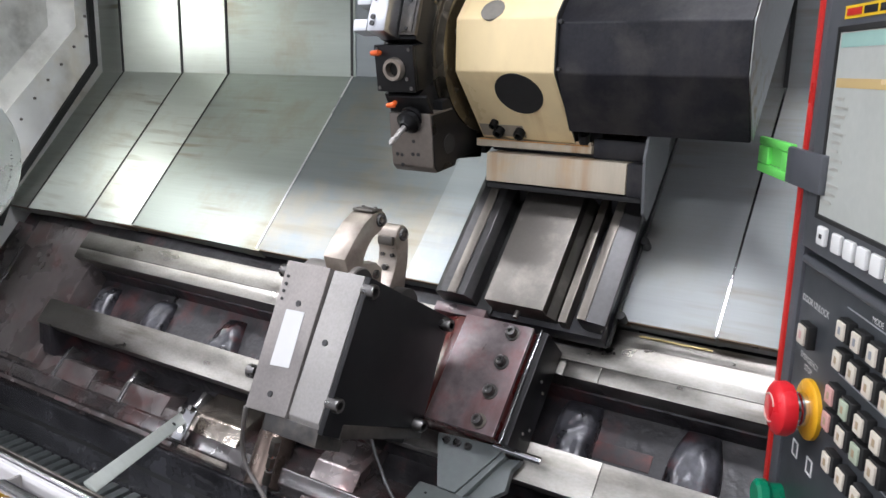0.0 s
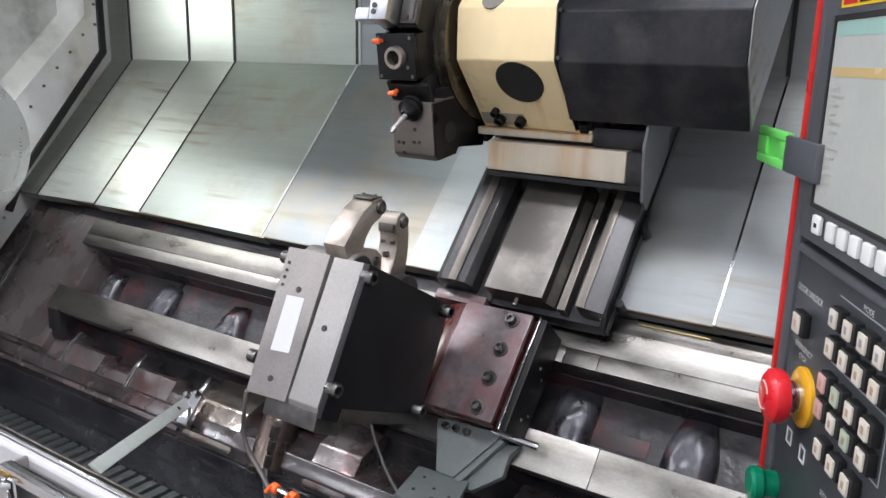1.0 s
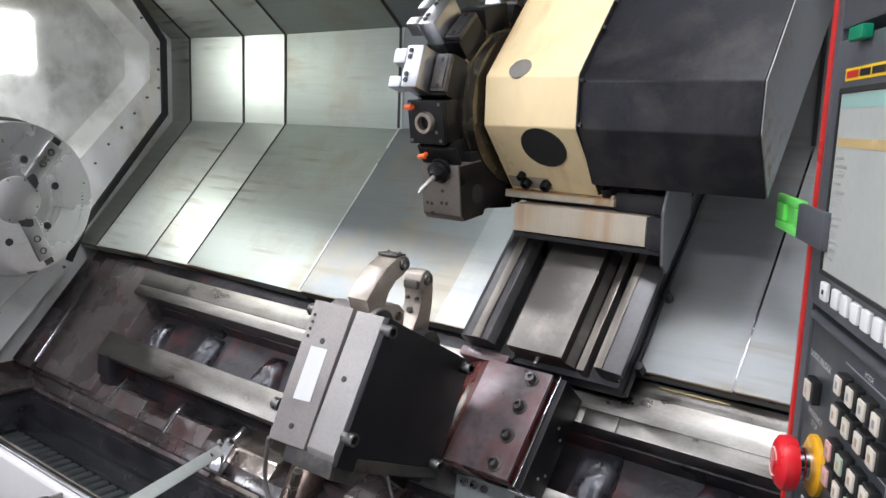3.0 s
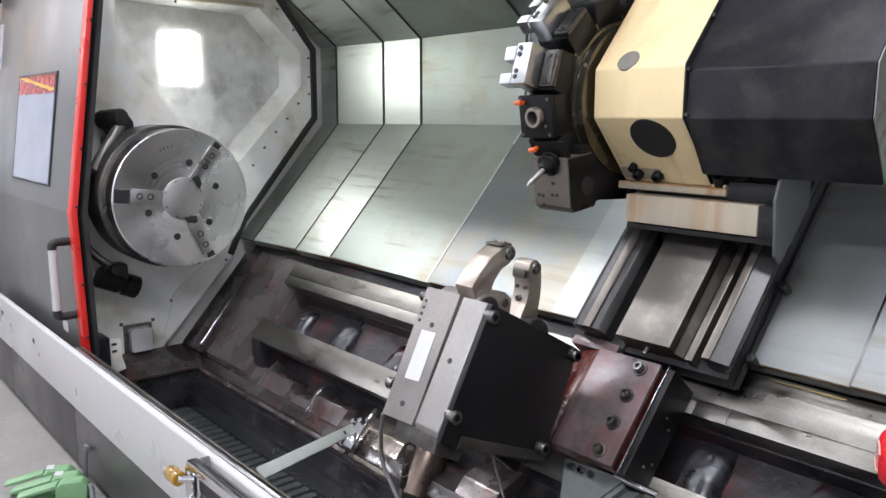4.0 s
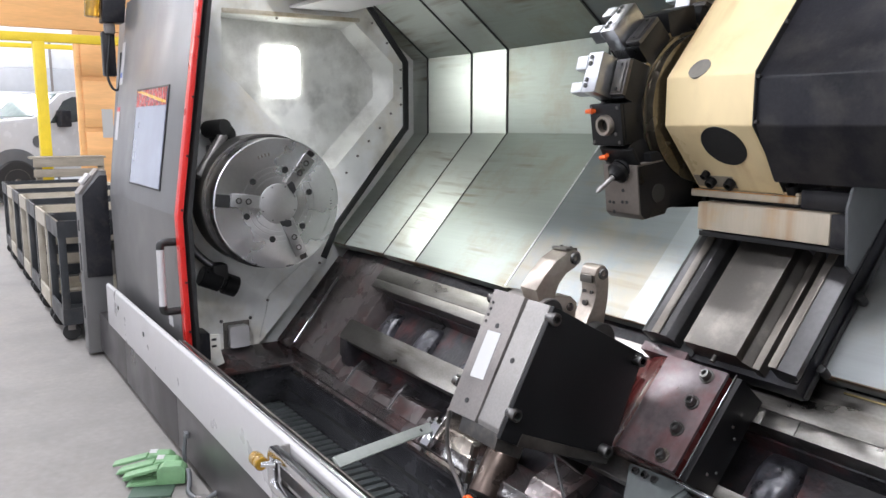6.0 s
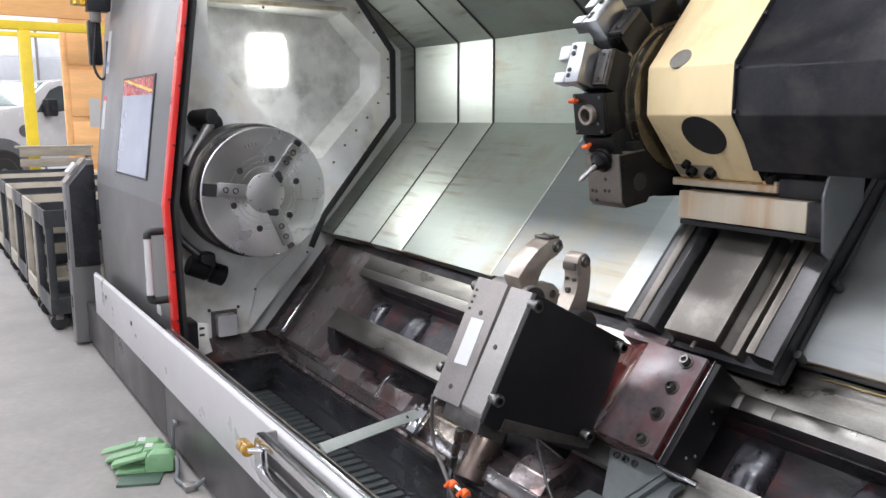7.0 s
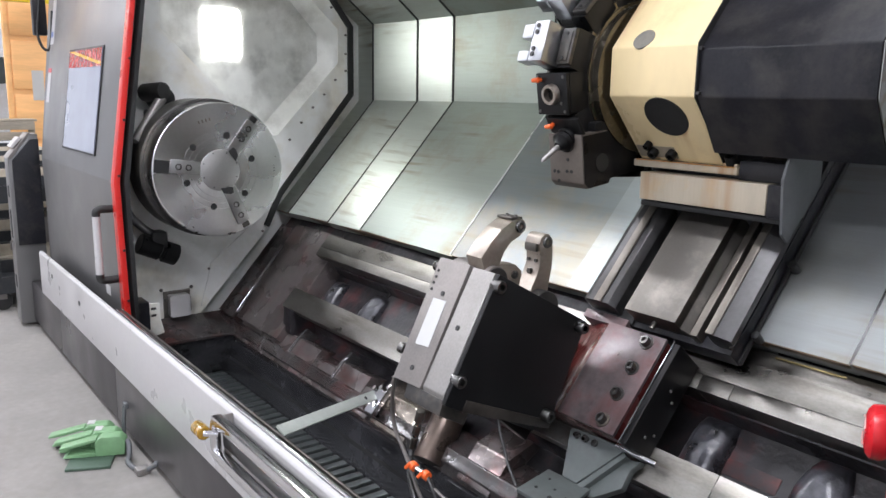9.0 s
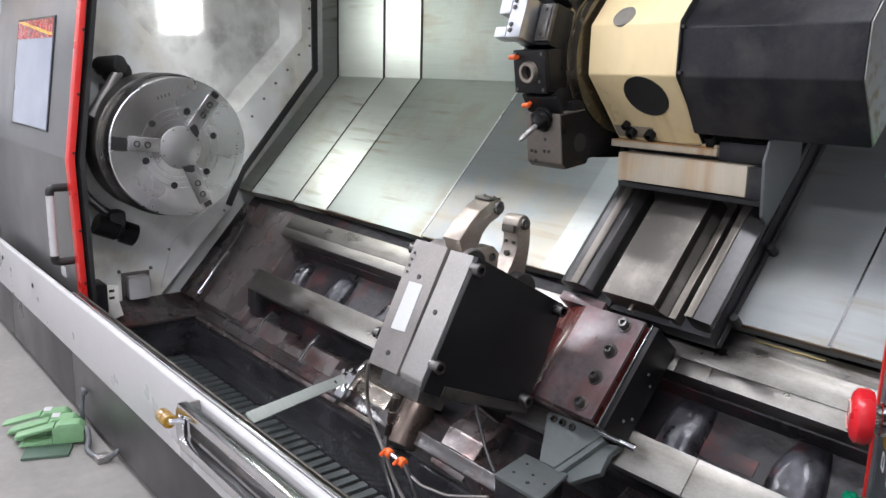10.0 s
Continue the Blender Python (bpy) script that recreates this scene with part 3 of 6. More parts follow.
part("box_gasket", bm_box(WALLX + 0.001, WALLX + 0.012, -0.140, -0.006, -0.778, -0.640, 0.002), STEEL_GROUND, BOX, "dull steel backing plate")
for y in (-0.136, -0.018):
    part("box_clip", bm_box(WALLX + 0.0125, WALLX + 0.03, y, y + 0.010, -0.75, -0.675, 0.002), STEEL_GROUND, BOX)
for y in (-0.148, 0.004):
    for z in (-0.792, -0.632):
        part("box_screw", bm_cyl((WALLX + 0.0005, y, z), (WALLX + 0.007, y, z), 0.009, seg=12, bevel=0.002), STEEL_BOLT, BOX)
BRACK = part("corner_bracket", bm_prism([(-0.268, -0.645), (-0.208, -0.652), (-0.205, -0.735), (-0.190, -0.800), (-0.268, -0.822)], WALLX + 0.16, WALLX + 0.17, "x", 0.003), WALL_CLEAN, WALL, "pale angle bracket with two slots")
for z in (-0.675, -0.708):
    part("slot", bm_box(WALLX + 0.1695, WALLX + 0.1712, -0.250, -0.226, z - 0.006, z + 0.006, 0.0004), STEEL_DARK, BRACK)
part("corner_block", bm_box(WALLX + 0.10, WALLX + 0.23, -0.34, -0.272, -0.76, -0.625, 0.006), BLACK_PAINT, WALL)
# Unseen plate, ended at x 2.0 to let hall light onto the right sheets.
solo("roof_plate", bm_prism([(0.12, 1.045), (0.64, 1.045), (0.64, 1.075), (0.12, 1.075)], -0.53, 2.0, "x"), WALL_GREY, "unseen pale grey roof plate over the work space", "machine cover")
solo("lamp_shelf", bm_prism([(-0.466, 0.27), (-0.466, 0.58), (0.30, 0.62), (0.30, 0.36)], 0.942, 0.956, "z"), SILL_WHITE, "white plate under the roof beside the headstock", "machine cover")

ROOF_LAMP = thing("roof_work_light", (1.2, 0.4, 1.0), "white work light under the machine roof", "work light")
part("lamp_housing", bm_box(0.92, 1.48, 0.26, 0.54, 1.012, 1.044, 0.006), SILL_WHITE, ROOF_LAMP)
part("diffuser", bm_box(0.95, 1.45, 0.29, 0.51, 1.002, 1.011, 0.003), TUBE, ROOF_LAMP, "lit white diffuser")

# ---- chuck ----
CHUCK = thing("lathe_chuck", (-0.2, 0, 0), "round machined steel three-jaw lathe chuck", "chuck")
part("chuck_body", bm_lathe([(-0.12, 0.20), (-0.12, 0.300), (-0.004, 0.300), (0.0, 0.296), (0.0, 0.175), (-0.003, 0.174), (-0.003, 0.171), (0.0, 0.170), (0.0, 0.150), (-0.003, 0.149), (-0.003, 0.146), (0.0, 0.145), (0.0, 0.128), (-0.003, 0.127), (-0.003, 0.124), (0.0, 0.123), (0.0, 0.02)], 128), STEEL_TURNED, CHUCK)
part("back_plate", bm_lathe([(-0.30, 0.20), (-0.30, 0.315), (-0.125, 0.315), (-0.12, 0.31), (-0.12, 0.19)], 96), STEEL_DARK, CHUCK)
part("center_cap", bm_lathe([(0.0, 0.092), (0.003, 0.091), (0.004, 0.089), (0.004, 0.004)], 64), STEEL_CAP, CHUCK)
for k in range(8):
    a = radians(22 + 45 * k)
    part("cap_screw", bm_cyl((0.004, 0.082 * math.cos(a), 0.082 * math.sin(a)), (0.0055, 0.082 * math.cos(a), 0.082 * math.sin(a)), 0.004, seg=8), STEEL_BOLT, CHUCK)
for y, z in ((-0.119, 0.105), (0.035, 0.154), (0.150, 0.047), (-0.153, -0.050), (-0.036, -0.162), (0.112, -0.110)):
    part("body_bolt", bm_lathe([(0.001, 0.015), (0.002, 0.015), (0.002, 0.011), (-0.004, 0.010), (-0.004, 0.002)], 16, "x", (0, y, z)), BLACK_RUBBER, CHUCK)


def jaw(angle):
    """A master jaw: slot, serrated rail and two bolts, at an angle round the chuck face."""
    def turned(bm):
        return bm_turn(bm, (0, 0, 0), angle, "X")
    j = part("jaw", turned(bm_box(0.0005, 0.008, 0.094, 0.226 if angle > 100 else 0.262, -0.030, 0.030, 0.003)), STEEL_CHUCK, CHUCK)
    if angle > 100:
        part("jaw_slot", turned(bm_box(0.0003, 0.0025, 0.228, 0.292, -0.022, 0.034)), BLACK_RUBBER, j)
    else:
        part("jaw_slot", turned(bm_box(0.0003, 0.0025, 0.266, 0.289, -0.012, 0.022)), STEEL_DARK, j)
        part("inner_notch", turned(bm_prism([(0.074, -0.034), (0.100, -0.030), (0.118, -0.004), (0.118, 0.012), (0.092, 0.020), (0.084, 0.0)], 0.0042, 0.0095, "x", 0.002)), BLACK_RUBBER, j)
    for r in (0.145, 0.190) if angle > 100 else (0.172, 0.226):
        part("jaw_bolt", turned(bm_lathe([(0.006, 0.0145), (0.0105, 0.0145), (0.0105, 0.009), (0.007, 0.008), (0.007, 0.001)], 14, "x", (0, r, 0))), STEEL_BOLT, j)


# worn stamped marks round the rim and on the face
for k in range(13):
    a = radians(-34 + 3.1 * k)
    part("stamp", bm_turn(bm_box(0.0002, 0.0008, 0.256, 0.264, -0.0016, 0.0016 if k % 3 else -0.0006), (0, 0, 0), math.degrees(a)), STEEL_DARK, CHUCK)
for k in range(9):
    a = 205 + 4.4 * k
    part("stamp", bm_turn(bm_box(0.0002, 0.0008, 0.222 + 0.012 * (k % 2), 0.227 + 0.012 * (k % 2), -0.0022, 0.0022), (0, 0, 0), a), PLATE_LIGHT, CHUCK)
for k in range(4):
    part("stamp", bm_turn(bm_box(0.0002, 0.0008, 0.222, 0.236, -0.003, 0.003), (0, 0, 0), 100 + 4.2 * k), PLATE_WARM, CHUCK)
for ang in (173, 53, -67):
    jaw(ang)

# ---- coolant arms at the headstock ----
NOZ = thing("upper_coolant_arm", (-0.4, -0.3, 0.35), "black capped steel coolant arm on the headstock cover", "coolant arm")
part("mount", bm_cyl((-0.47, -0.12, 0.31), (-0.36, -0.12, 0.31), 0.055, seg=24, bevel=0.008), BLACK_RUBBER, NOZ)
part("cap", bm_cyl((-0.40, -0.20, 0.335), (-0.28, -0.14, 0.345), 0.042, seg=24, bevel=0.014), BLACK_RUBBER, NOZ)
part("rod", bm_cyl((-0.30, -0.15, 0.31), (-0.22, -0.30, 0.12), 0.024, seg=16), PLATE_LIGHT, NOZ)
part("clamp", bm_box(-0.43, -0.32, -0.20, -0.08, 0.17, 0.26, 0.012), BLACK_PAINT, NOZ)
NOZ2 = thing("lower_coolant_arm", (-0.4, -0.2, -0.45), "black nozzle on a bent grey pipe at the headstock", "coolant arm")
part("pipe", bm_tube([(-0.44, -0.31, 0.14), (-0.42, -0.315, -0.12), (-0.40, -0.30, -0.22), (-0.37, -0.25, -0.29), (-0.34, -0.20, -0.33)], 0.019, 12), GUIDE_GREY, NOZ2)
part("nozzle", bm_turn(bm_lathe([(-0.10, 0.045), (-0.095, 0.05), (0.0, 0.05), (0.005, 0.042), (0.02, 0.042), (0.025, 0.052), (0.085, 0.052), (0.09, 0.045), (0.09, 0.03), (0.07, 0.028)], 28, "y", (-0.34, -0.185, -0.40)), (-0.34, -0.185, -0.40), -24), BLACK_HOLDER, NOZ2)
part("elbow", bm_box(-0.40, -0.30, -0.225, -0.15, -0.39, -0.31, 0.015), BLACK_RUBBER, NOZ2)

# ---- bed ----
BED = thing("lathe_bed", (1.0, 0.3, -1.15), "oily dark cast slant bed with ground steel ways", "machine bed")
part("upper_way", bm_slant(0.085, 3.6, -0.1232, -0.052, -0.10, -0.014, 0.0015), STEEL_WAY, BED, "ground steel guide way")
for x0, x1 in ((0.085, 2.2462), (2.2476, 2.3422), (2.3436, 3.6)):
    part("way_edge", bm_slant_prism([(-0.168, -0.0158), (-0.1238, -0.0148), (-0.1238, -0.10), (-0.168, -0.10)], x0, x1, 0.0012), STEEL_WAY, BED, "narrow ground steel facing")
for x0, x1 in ((0.115, 2.4192), (2.4206, 3.6)):
    part("lower_way", bm_slant(x0, x1, -0.46, -0.358, -0.075, -0.014, 0.0015), STEEL_WAY, BED, "ground steel guide way")
part("way_shoulder", bm_slant(1.95, 3.6, -0.0515, -0.008, -0.10, -0.017, 0.002), STEEL_WAY, BED)
part("way_foot", bm_slant(0.125, 3.6, -0.448, -0.37, -0.20, -0.076), CAST_DARK, BED)
part("casting", bm_slant_prism([(-0.170, -0.11), (-0.185, -0.16), (-0.35, -0.16), (-0.37, -0.12), (-0.45, -0.16), (-0.47, -0.20), (-0.60, -0.16), (-0.64, -0.16), (-0.64, -0.40), (0.2, -0.40), (0.12, -0.06), (-0.08, -0.06)], -0.46, 3.6), CAST_DARK, BED)
part("end_plate", bm_slant_prism([(-0.605, -0.075), (-0.03, -0.052), (-0.03, -0.20), (-0.605, -0.20)], -0.345, 0.15, 0.005), CAST_PLATE, BED, "worn grey-brown painted end of the bed")
chamfer = bm_prism([(-0.465, -0.040), (-0.3455, -0.066), (-0.3455, -0.20), (-0.465, -0.20)], -0.62, -0.06, "y", 0.002)
part("end_chamfer", to_slant(chamfer), CAST_GREY, BED, "red-brown painted chamfer")
part("front_lip", bm_prism([(0.185, -0.815), (0.155, -0.850), (0.155, -0.895), (0.30, -0.94), (0.32, -0.80)], -0.46, 3.6, "x", 0.004), CAST_GREY, BED)
part("edge_trim", bm_tube([slant(-0.347, -0.585, -0.073), slant(-0.348, -0.38, -0.066), slant(-0.352, -0.17, -0.058)], 0.0055, 8), EDGE_WET, BED, "bare bright worn edge")


def cast_rib(x, wide, u0, u1, h, height):
    """A rounded rib of the casting that runs up the slope."""
    bm = bmesh.new()
    rings = []
    for i in range(21):
        t = i / 20
        u = u0 + (u1 - u0) * t
        lift = height * max(0.0, 1 - t ** 4) ** 0.5
        ring = []
        for k in range(23):
            a = math.pi * k / 22
            uneven = 0.007 * noise.noise(Vector((14 * x + 2.2 * math.cos(a), u * 26, 3.1))) + 0.003 * noise.noise(Vector((9 * x + 7 * math.cos(a), u * 80, 8.7)))
            ring.append(bm.verts.new(slant(x - math.cos(a) * wide * (0.72 - 0.24 * t * t + 0.06 * math.sin(5 * t + 7 * x)), u, h + math.sin(a) ** 0.5 * (lift + uneven * min(1.0, 4 * (1 - t))))))
        rings.append(ring)
    for a, b in zip(rings, rings[1:]):
        for k in range(22):
            bm.faces.new((a[k], a[k + 1], b[k + 1], b[k]))
    bmesh.ops.recalc_face_normals(bm, faces=bm.faces)
    return bm


for x in (0.235, 0.57, 0.955, 1.30, 2.280, 2.597, 2.91):
    part("rib", cast_rib(x, 0.092 if x > 2 else 0.088, -0.385, -0.178 if x > 2 else -0.205, -0.170, 0.066 if x > 2 else 0.058), RIB_WET, BED)


part("primer_patch", bm_slant(2.30, 2.49, -0.318, -0.272, -0.164, -0.158, 0.002), PRIMER, BED, "bare red primer on the casting")


def gusset(x0, x1, shine):
    """A sloped pad of the casting below the lower way."""
    bm = bm_slant_prism([(-0.47, -0.16), (-0.565, -0.104), (-0.695, -0.104), (-0.695, -0.24), (-0.47, -0.24)], x0, x1, 0.008)
    return part("gusset", bm, shine, BED)


for x0, x1, m in ((1.03, 1.262, FOIL), (1.57, 1.735, FOIL_DULL), (2.2, 2.4, CAST_GREY)):
    gusset(x0, x1, m)
for x0, x1, top in ((-0.34, 0.47, -0.545), (0.4705, 0.6395, -0.582), (0.64, 0.885, -0.545), (0.8855, 1.0, -0.582)):
    part("shelf", bm_slant_prism([(top + 0.03, -0.19), (top, -0.111), (-0.695, -0.106), (-0.695, -0.24), (top + 0.03, -0.24)], x0, x1, 0.004), CAST_PLATE, BED, "oily grey-brown sloping shelf")
for x in (0.248, 0.653, 1.008):
    part("web", bm_slant_prism([(-0.49, -0.115), (-0.545, -0.102), (-0.61, -0.101), (-0.665, -0.110), (-0.665, -0.2), (-0.49, -0.2)], x, x + 0.020, 0.006), EDGE_WET, BED)
part("end_web", bm_slant_prism([(-0.46, -0.02), (-0.55, -0.09), (-0.55, -0.2), (-0.37, -0.2), (-0.37, -0.02)], 0.125, 0.20, 0.004), CAST_DARK, BED)

# ---- machine casing behind the covers ----
solo("machine_casing", bm_box(-2.15, 3.6, 1.10, 1.48, -1.15, 1.02, 0.01), COVER_GREY, "dark grey rear casing of the lathe", "machine cover")

# ---- chip trough ----
TRO = thing("chip_trough", (1.0, -0.1, -1.12), "dark wet chip trough with a ribbed conveyor belt", "chip trough")
part("back_slope", bm_strip([(0.112, -1.08), (0.132, -0.99), (0.150, -0.905), (0.24, -0.88)], 0.004, -0.46, 3.6, "x"), TROUGH, TRO, smooth=0)
part("slope_seam", bm_strip([(0.1300, -0.994), (0.1335, -0.978)], 0.003, -0.30, 3.6, "x"), BLACK_RUBBER, TRO)
part("front_slope", bm_strip([(-0.43, -0.64), (-0.42, -0.80), (-0.22, -1.02), (-0.16, -1.06)], 0.004, -0.46, 3.6, "x"), TROUGH, TRO)
part("end_slope", bm_prism([(-0.46, -0.865), (-0.30, -0.865), (-0.33, -1.06), (-0.46, -1.06)], -0.38, 0.2, "y"), TROUGH, TRO)
part("end_shelf", bm_prism([(-0.46, -0.775), (-0.275, -0.848), (-0.275, -0.863), (-0.46, -0.80)], -0.38, 0.2, "y", 0.003), CAST_GREY, TRO)
part("belt", bm_box(-0.40, 3.6, -0.20, 0.111, -1.10, -1.075), BLACK_RUBBER, TRO)
slat_bm = bm_box(-0.018, 0.018, -0.19, 0.105, -1.078, -1.062, 0.003)
first = part("belt_slat", slat_bm, BELT, TRO)
first.location.x = -0.35
for k in range(1, 62):
    o = first.copy()
    scene.collection.objects.link(o)
    o.location.x = -0.35 + 0.058 * k

# ---- front apron ----
APRON = thing("front_apron", (0.5, -0.45, -1.15), "white sill band over dark grey lower cover plates", "machine cover")
part("white_band", bm_prism([(-0.480, -0.855), (-0.480, -0.612), (-0.473, -0.602), (-0.460, -0.602), (-0.460, -0.855)], -1.70, 3.9, "x", 0.003), SILL_WHITE, APRON)
for x0, x1 in ((-2.10, -1.25), (-1.247, -0.12), (-0.117, 1.9), (1.903, 3.9)):
    part("lower_cover", bm_box(x0, x1, -0.474, -0.40, -1.11, -0.859, 0.004), COVER_LOW, APRON)
part("plinth", bm_box(-2.05, 3.9, -0.45, -0.38, -1.15, -1.11), BLACK_PAINT, APRON)
part("sill_rail", bm_box(-0.10, 3.9, -0.458, -0.447, -0.612, -0.596, 0.004), STEEL_BRIGHT, APRON, "bright steel door rail")
part("sill_channel", bm_box(-0.10, 3.9, -0.446, -0.436, -0.650, -0.615, 0.002), BLACK_RUBBER, APRON)
part("sill_back_rail", bm_box(-0.10, 3.9, -0.435, -0.426, -0.622, -0.602, 0.003), STEEL_GROUND, APRON)
for x, z in ((-0.705, -0.703), (-1.349, -0.690)):
    part("sill_hole", bm_cyl((x, -0.483, z), (x, -0.477, z), 0.013, seg=14), BLACK_RUBBER, APRON)
HND = thing("door_step_handle", (1.6, -0.5, -0.73), "chrome double-bar handle with an amber end knob", "handle")
for name, z in (("upper_bar", -0.612), ("lower_bar", -0.722)):
    part(name, bm_box(1.268, 3.7, -0.547, -0.513, z - 0.016, z + 0.016, 0.010), STEEL_BRIGHT, HND)
part("channel", bm_box(1.27, 3.7, -0.512, -0.485, -0.704, -0.630, 0.003), STEEL_DARK, HND)
part("end_bend", bm_tube([(1.30, -0.530, -0.612), (1.272, -0.530, -0.616), (1.262, -0.530, -0.640), (1.262, -0.530, -0.695), (1.272, -0.530, -0.718), (1.30, -0.530, -0.722)], 0.0165, 12), STEEL_BRIGHT, HND)
part("end_bracket", bm_box(1.275, 1.285, -0.512, -0.481, -0.735, -0.600, 0.003), PLATE_LIGHT, HND)
KNOB = part("amber_knob", bm_lathe([(1.196, 0.010), (1.200, 0.019), (1.206, 0.0215), (1.236, 0.0215), (1.238, 0.0185), (1.243, 0.0185), (1.245, 0.0215), (1.262, 0.0215), (1.266, 0.018)], 28, "x", (0, -0.565, -0.652)), AMBER, HND, "translucent amber plastic knob")
part("knob_stem", bm_cyl((1.262, -0.565, -0.652), (1.290, -0.530, -0.652), 0.010, seg=14), STEEL_BRIGHT, KNOB)

# ---- door ----
DOOR = thing("sliding_door", (-0.9, -0.36, -0.68), "open dark grey sliding door with a window and red edge", "door")


def door_y(z):
    return -0.40 + (-0.015) * (z + 0.68) / 0.63 if z < -0.05 else -0.415 + 0.145 * (z + 0.05)


door_profile = [(-0.40, -0.76), (-0.415, -0.05), (-0.25, 1.09), (-0.20, 1.09), (-0.36, -0.05), (-0.35, -0.76)]
part("door_panel", bm_prism(door_profile, -1.75, -0.205, "x", 0.004), COVER_GREY, DOOR)
part("red_edge", bm_prism([(y - 0.006, z) for y, z in door_profile[:3]] + [(-0.235, 1.09), (-0.395, -0.05), (-0.38, -0.76)], -0.203, -0.145, "x", 0.004), RED_PAINT, DOOR, "red painted edge strip")
part("edge_rubber", bm_prism([(y + 0.035, z) for y, z in door_profile[:3]] + door_profile[3:], -0.203, -0.13, "x"), BLACK_RUBBER, DOOR)
for z in (-0.58, -0.35, -0.02, 0.22, 0.48, 0.74, 0.95):
    part("edge_screw", bm_cyl((-0.145, door_y(z) + 0.012, z), (-0.141, door_y(z) + 0.012, z), 0.006, seg=8), BLACK_RUBBER, DOOR)


def on_door(x0, x1, z0, z1, out0, out1, bevel=0.0):
    """A plate that lies on the leaning upper half of the door."""
    bm = bm_box(x0, x1, out0, out1, z0, z1, bevel)
    for v in bm.verts:
        v.co.y = door_y(v.co.z) - v.co.y
    bmesh.ops.recalc_face_normals(bm, faces=bm.faces)
    return bm


WIN = part("door_window", on_door(-1.20, -0.512, 0.040, 0.550, 0.001, 0.006, 0.0), BLACK_RUBBER, DOOR, "tall window with a dark rubber seal")
part("pane", on_door(-1.165, -0.52, 0.05, 0.54, 0.0065, 0.010), WINDOW_GLASS, WIN, "glossy grey window pane")
part("warning_film", on_door(-1.165, -0.52, 0.455, 0.54, 0.0105, 0.0115), FILM_RED, WIN, "red and yellow warning film")
part("film_stripe", bm_prism([(-1.13, 0.535), (-1.02, 0.535), (-0.52, 0.475), (-0.52, 0.458)], door_y(0.5) - 0.0165, door_y(0.5) - 0.0150, "y"), FILM_YELLOW, WIN)
HANDLE = part("door_handle", bm_cyl((-0.215, -0.487, -0.46), (-0.215, -0.487, -0.20), 0.017, seg=18), SILL_WHITE, DOOR, "white and black bar handle")
for z in (-0.49, -0.17):
    d = 0.03 if z < -0.3 else -0.03
    part("grip_end", bm_tube([(-0.215, -0.487, z + d), (-0.215, -0.485, z + d * 0.3), (-0.216, -0.468, z), (-0.217, -0.43, z), (-0.218, -0.405, z)], 0.018, 12), BLACK_RUBBER, HANDLE)
part("lower_label", on_door(-0.47, -0.39, -0.66, -0.56, 0.0, 0.0015), SILL_WHITE, DOOR, "worn white sticker")
part("side_label", on_door(-1.74, -1.66, 0.27, 0.44, 0.0, 0.0015), SILL_WHITE, DOOR, "white notice with a red heading")
part("upper_label", on_door(-1.745, -1.66, 0.60, 0.85, 0.0, 0.0015), SILL_WHITE, DOOR, "white sticker with a blue mark")
part("label_mark", on_door(-1.735, -1.68, 0.64, 0.67, 0.0016, 0.0022), BLUE_MARK, DOOR)
part("label_heading", on_door(-1.74, -1.66, 0.44, 0.465, 0.0, 0.0016), RED_PAINT, DOOR)

# ---- left front cover behind the door, switch column and beacon ----
LEFT = thing("headstock_front_cover", (-1.9, -0.3, -1.15), "dark grey headstock front cover beside the door", "machine cover")
part("cover_plate", bm_prism([(-0.34, -1.11), (-0.34, -0.05), (-0.21, 1.09), (0.5, 1.09), (0.5, -1.11)], -2.15, -0.60, "x"), COVER_GREY, LEFT)
COL = thing("switch_column", (-2.0, -0.45, -1.15), "tall grey switch column with rocker switches on top", "switch column")
part("column", bm_prism([(-0.52, -1.13), (-0.52, -0.07), (-0.40, 0.07), (-0.345, 0.07), (-0.345, -1.13)], -2.20, -2.06, "x", 0.004), COVER_GREY, COL)
part("column_side", bm_prism([(-0.50, -0.62), (-0.50, -0.09), (-0.39, 0.04), (-0.345, 0.04), (-0.345, -0.62)], -2.058, -2.045, "x", 0.002), BLACK_PAINT, COL)
part("column_top", bm_prism([(-0.525, -0.075), (-0.402, 0.078), (-0.385, 0.078), (-0.50, -0.075)], -2.205, -2.055, "x", 0.003), PLATE_GREY, COL)
for k in range(3):
    part("rocker", bm_turn(bm_box(-2.187 + 0.042 * k, -2.155 + 0.042 * k, -0.50, -0.42, 0.012, 0.032, 0.005), (-2.1, -0.46, 0.01), 49), SILL_WHITE, COL, "white rocker switch")
for z0, z1 in ((-0.32, -0.25), (-0.58, -0.40), (-0.90, -0.82)):
    part("slot", bm_box(-2.15, -2.11, -0.523, -0.519, z0, z1, 0.001), BLACK_RUBBER, COL)
part("bent_hook", bm_tube([(-2.16, -0.53, -0.66), (-2.13, -0.535, -0.62), (-2.10, -0.53, -0.59)], 0.006, 6), PLATE_GREY, COL)
COL.location.y -= 0.03
BEACON = thing("signal_beacon", (-1.9, -0.3, 0.9), "amber beacon on a black bracket with a hanging cable", "signal lamp")
part("amber_lens", bm_cyl((-1.9, -0.425, 1.01), (-1.9, -0.405, 1.25), 0.045, seg=24, bevel=0.01), AMBER, BEACON, "amber plastic lens")
part("bracket", bm_prism([(-0.38, 0.98), (-0.25, 0.98), (-0.22, 1.25), (-0.36, 1.25)], -1.95, -1.84, "x", 0.006), BLACK_PAINT, BEACON)
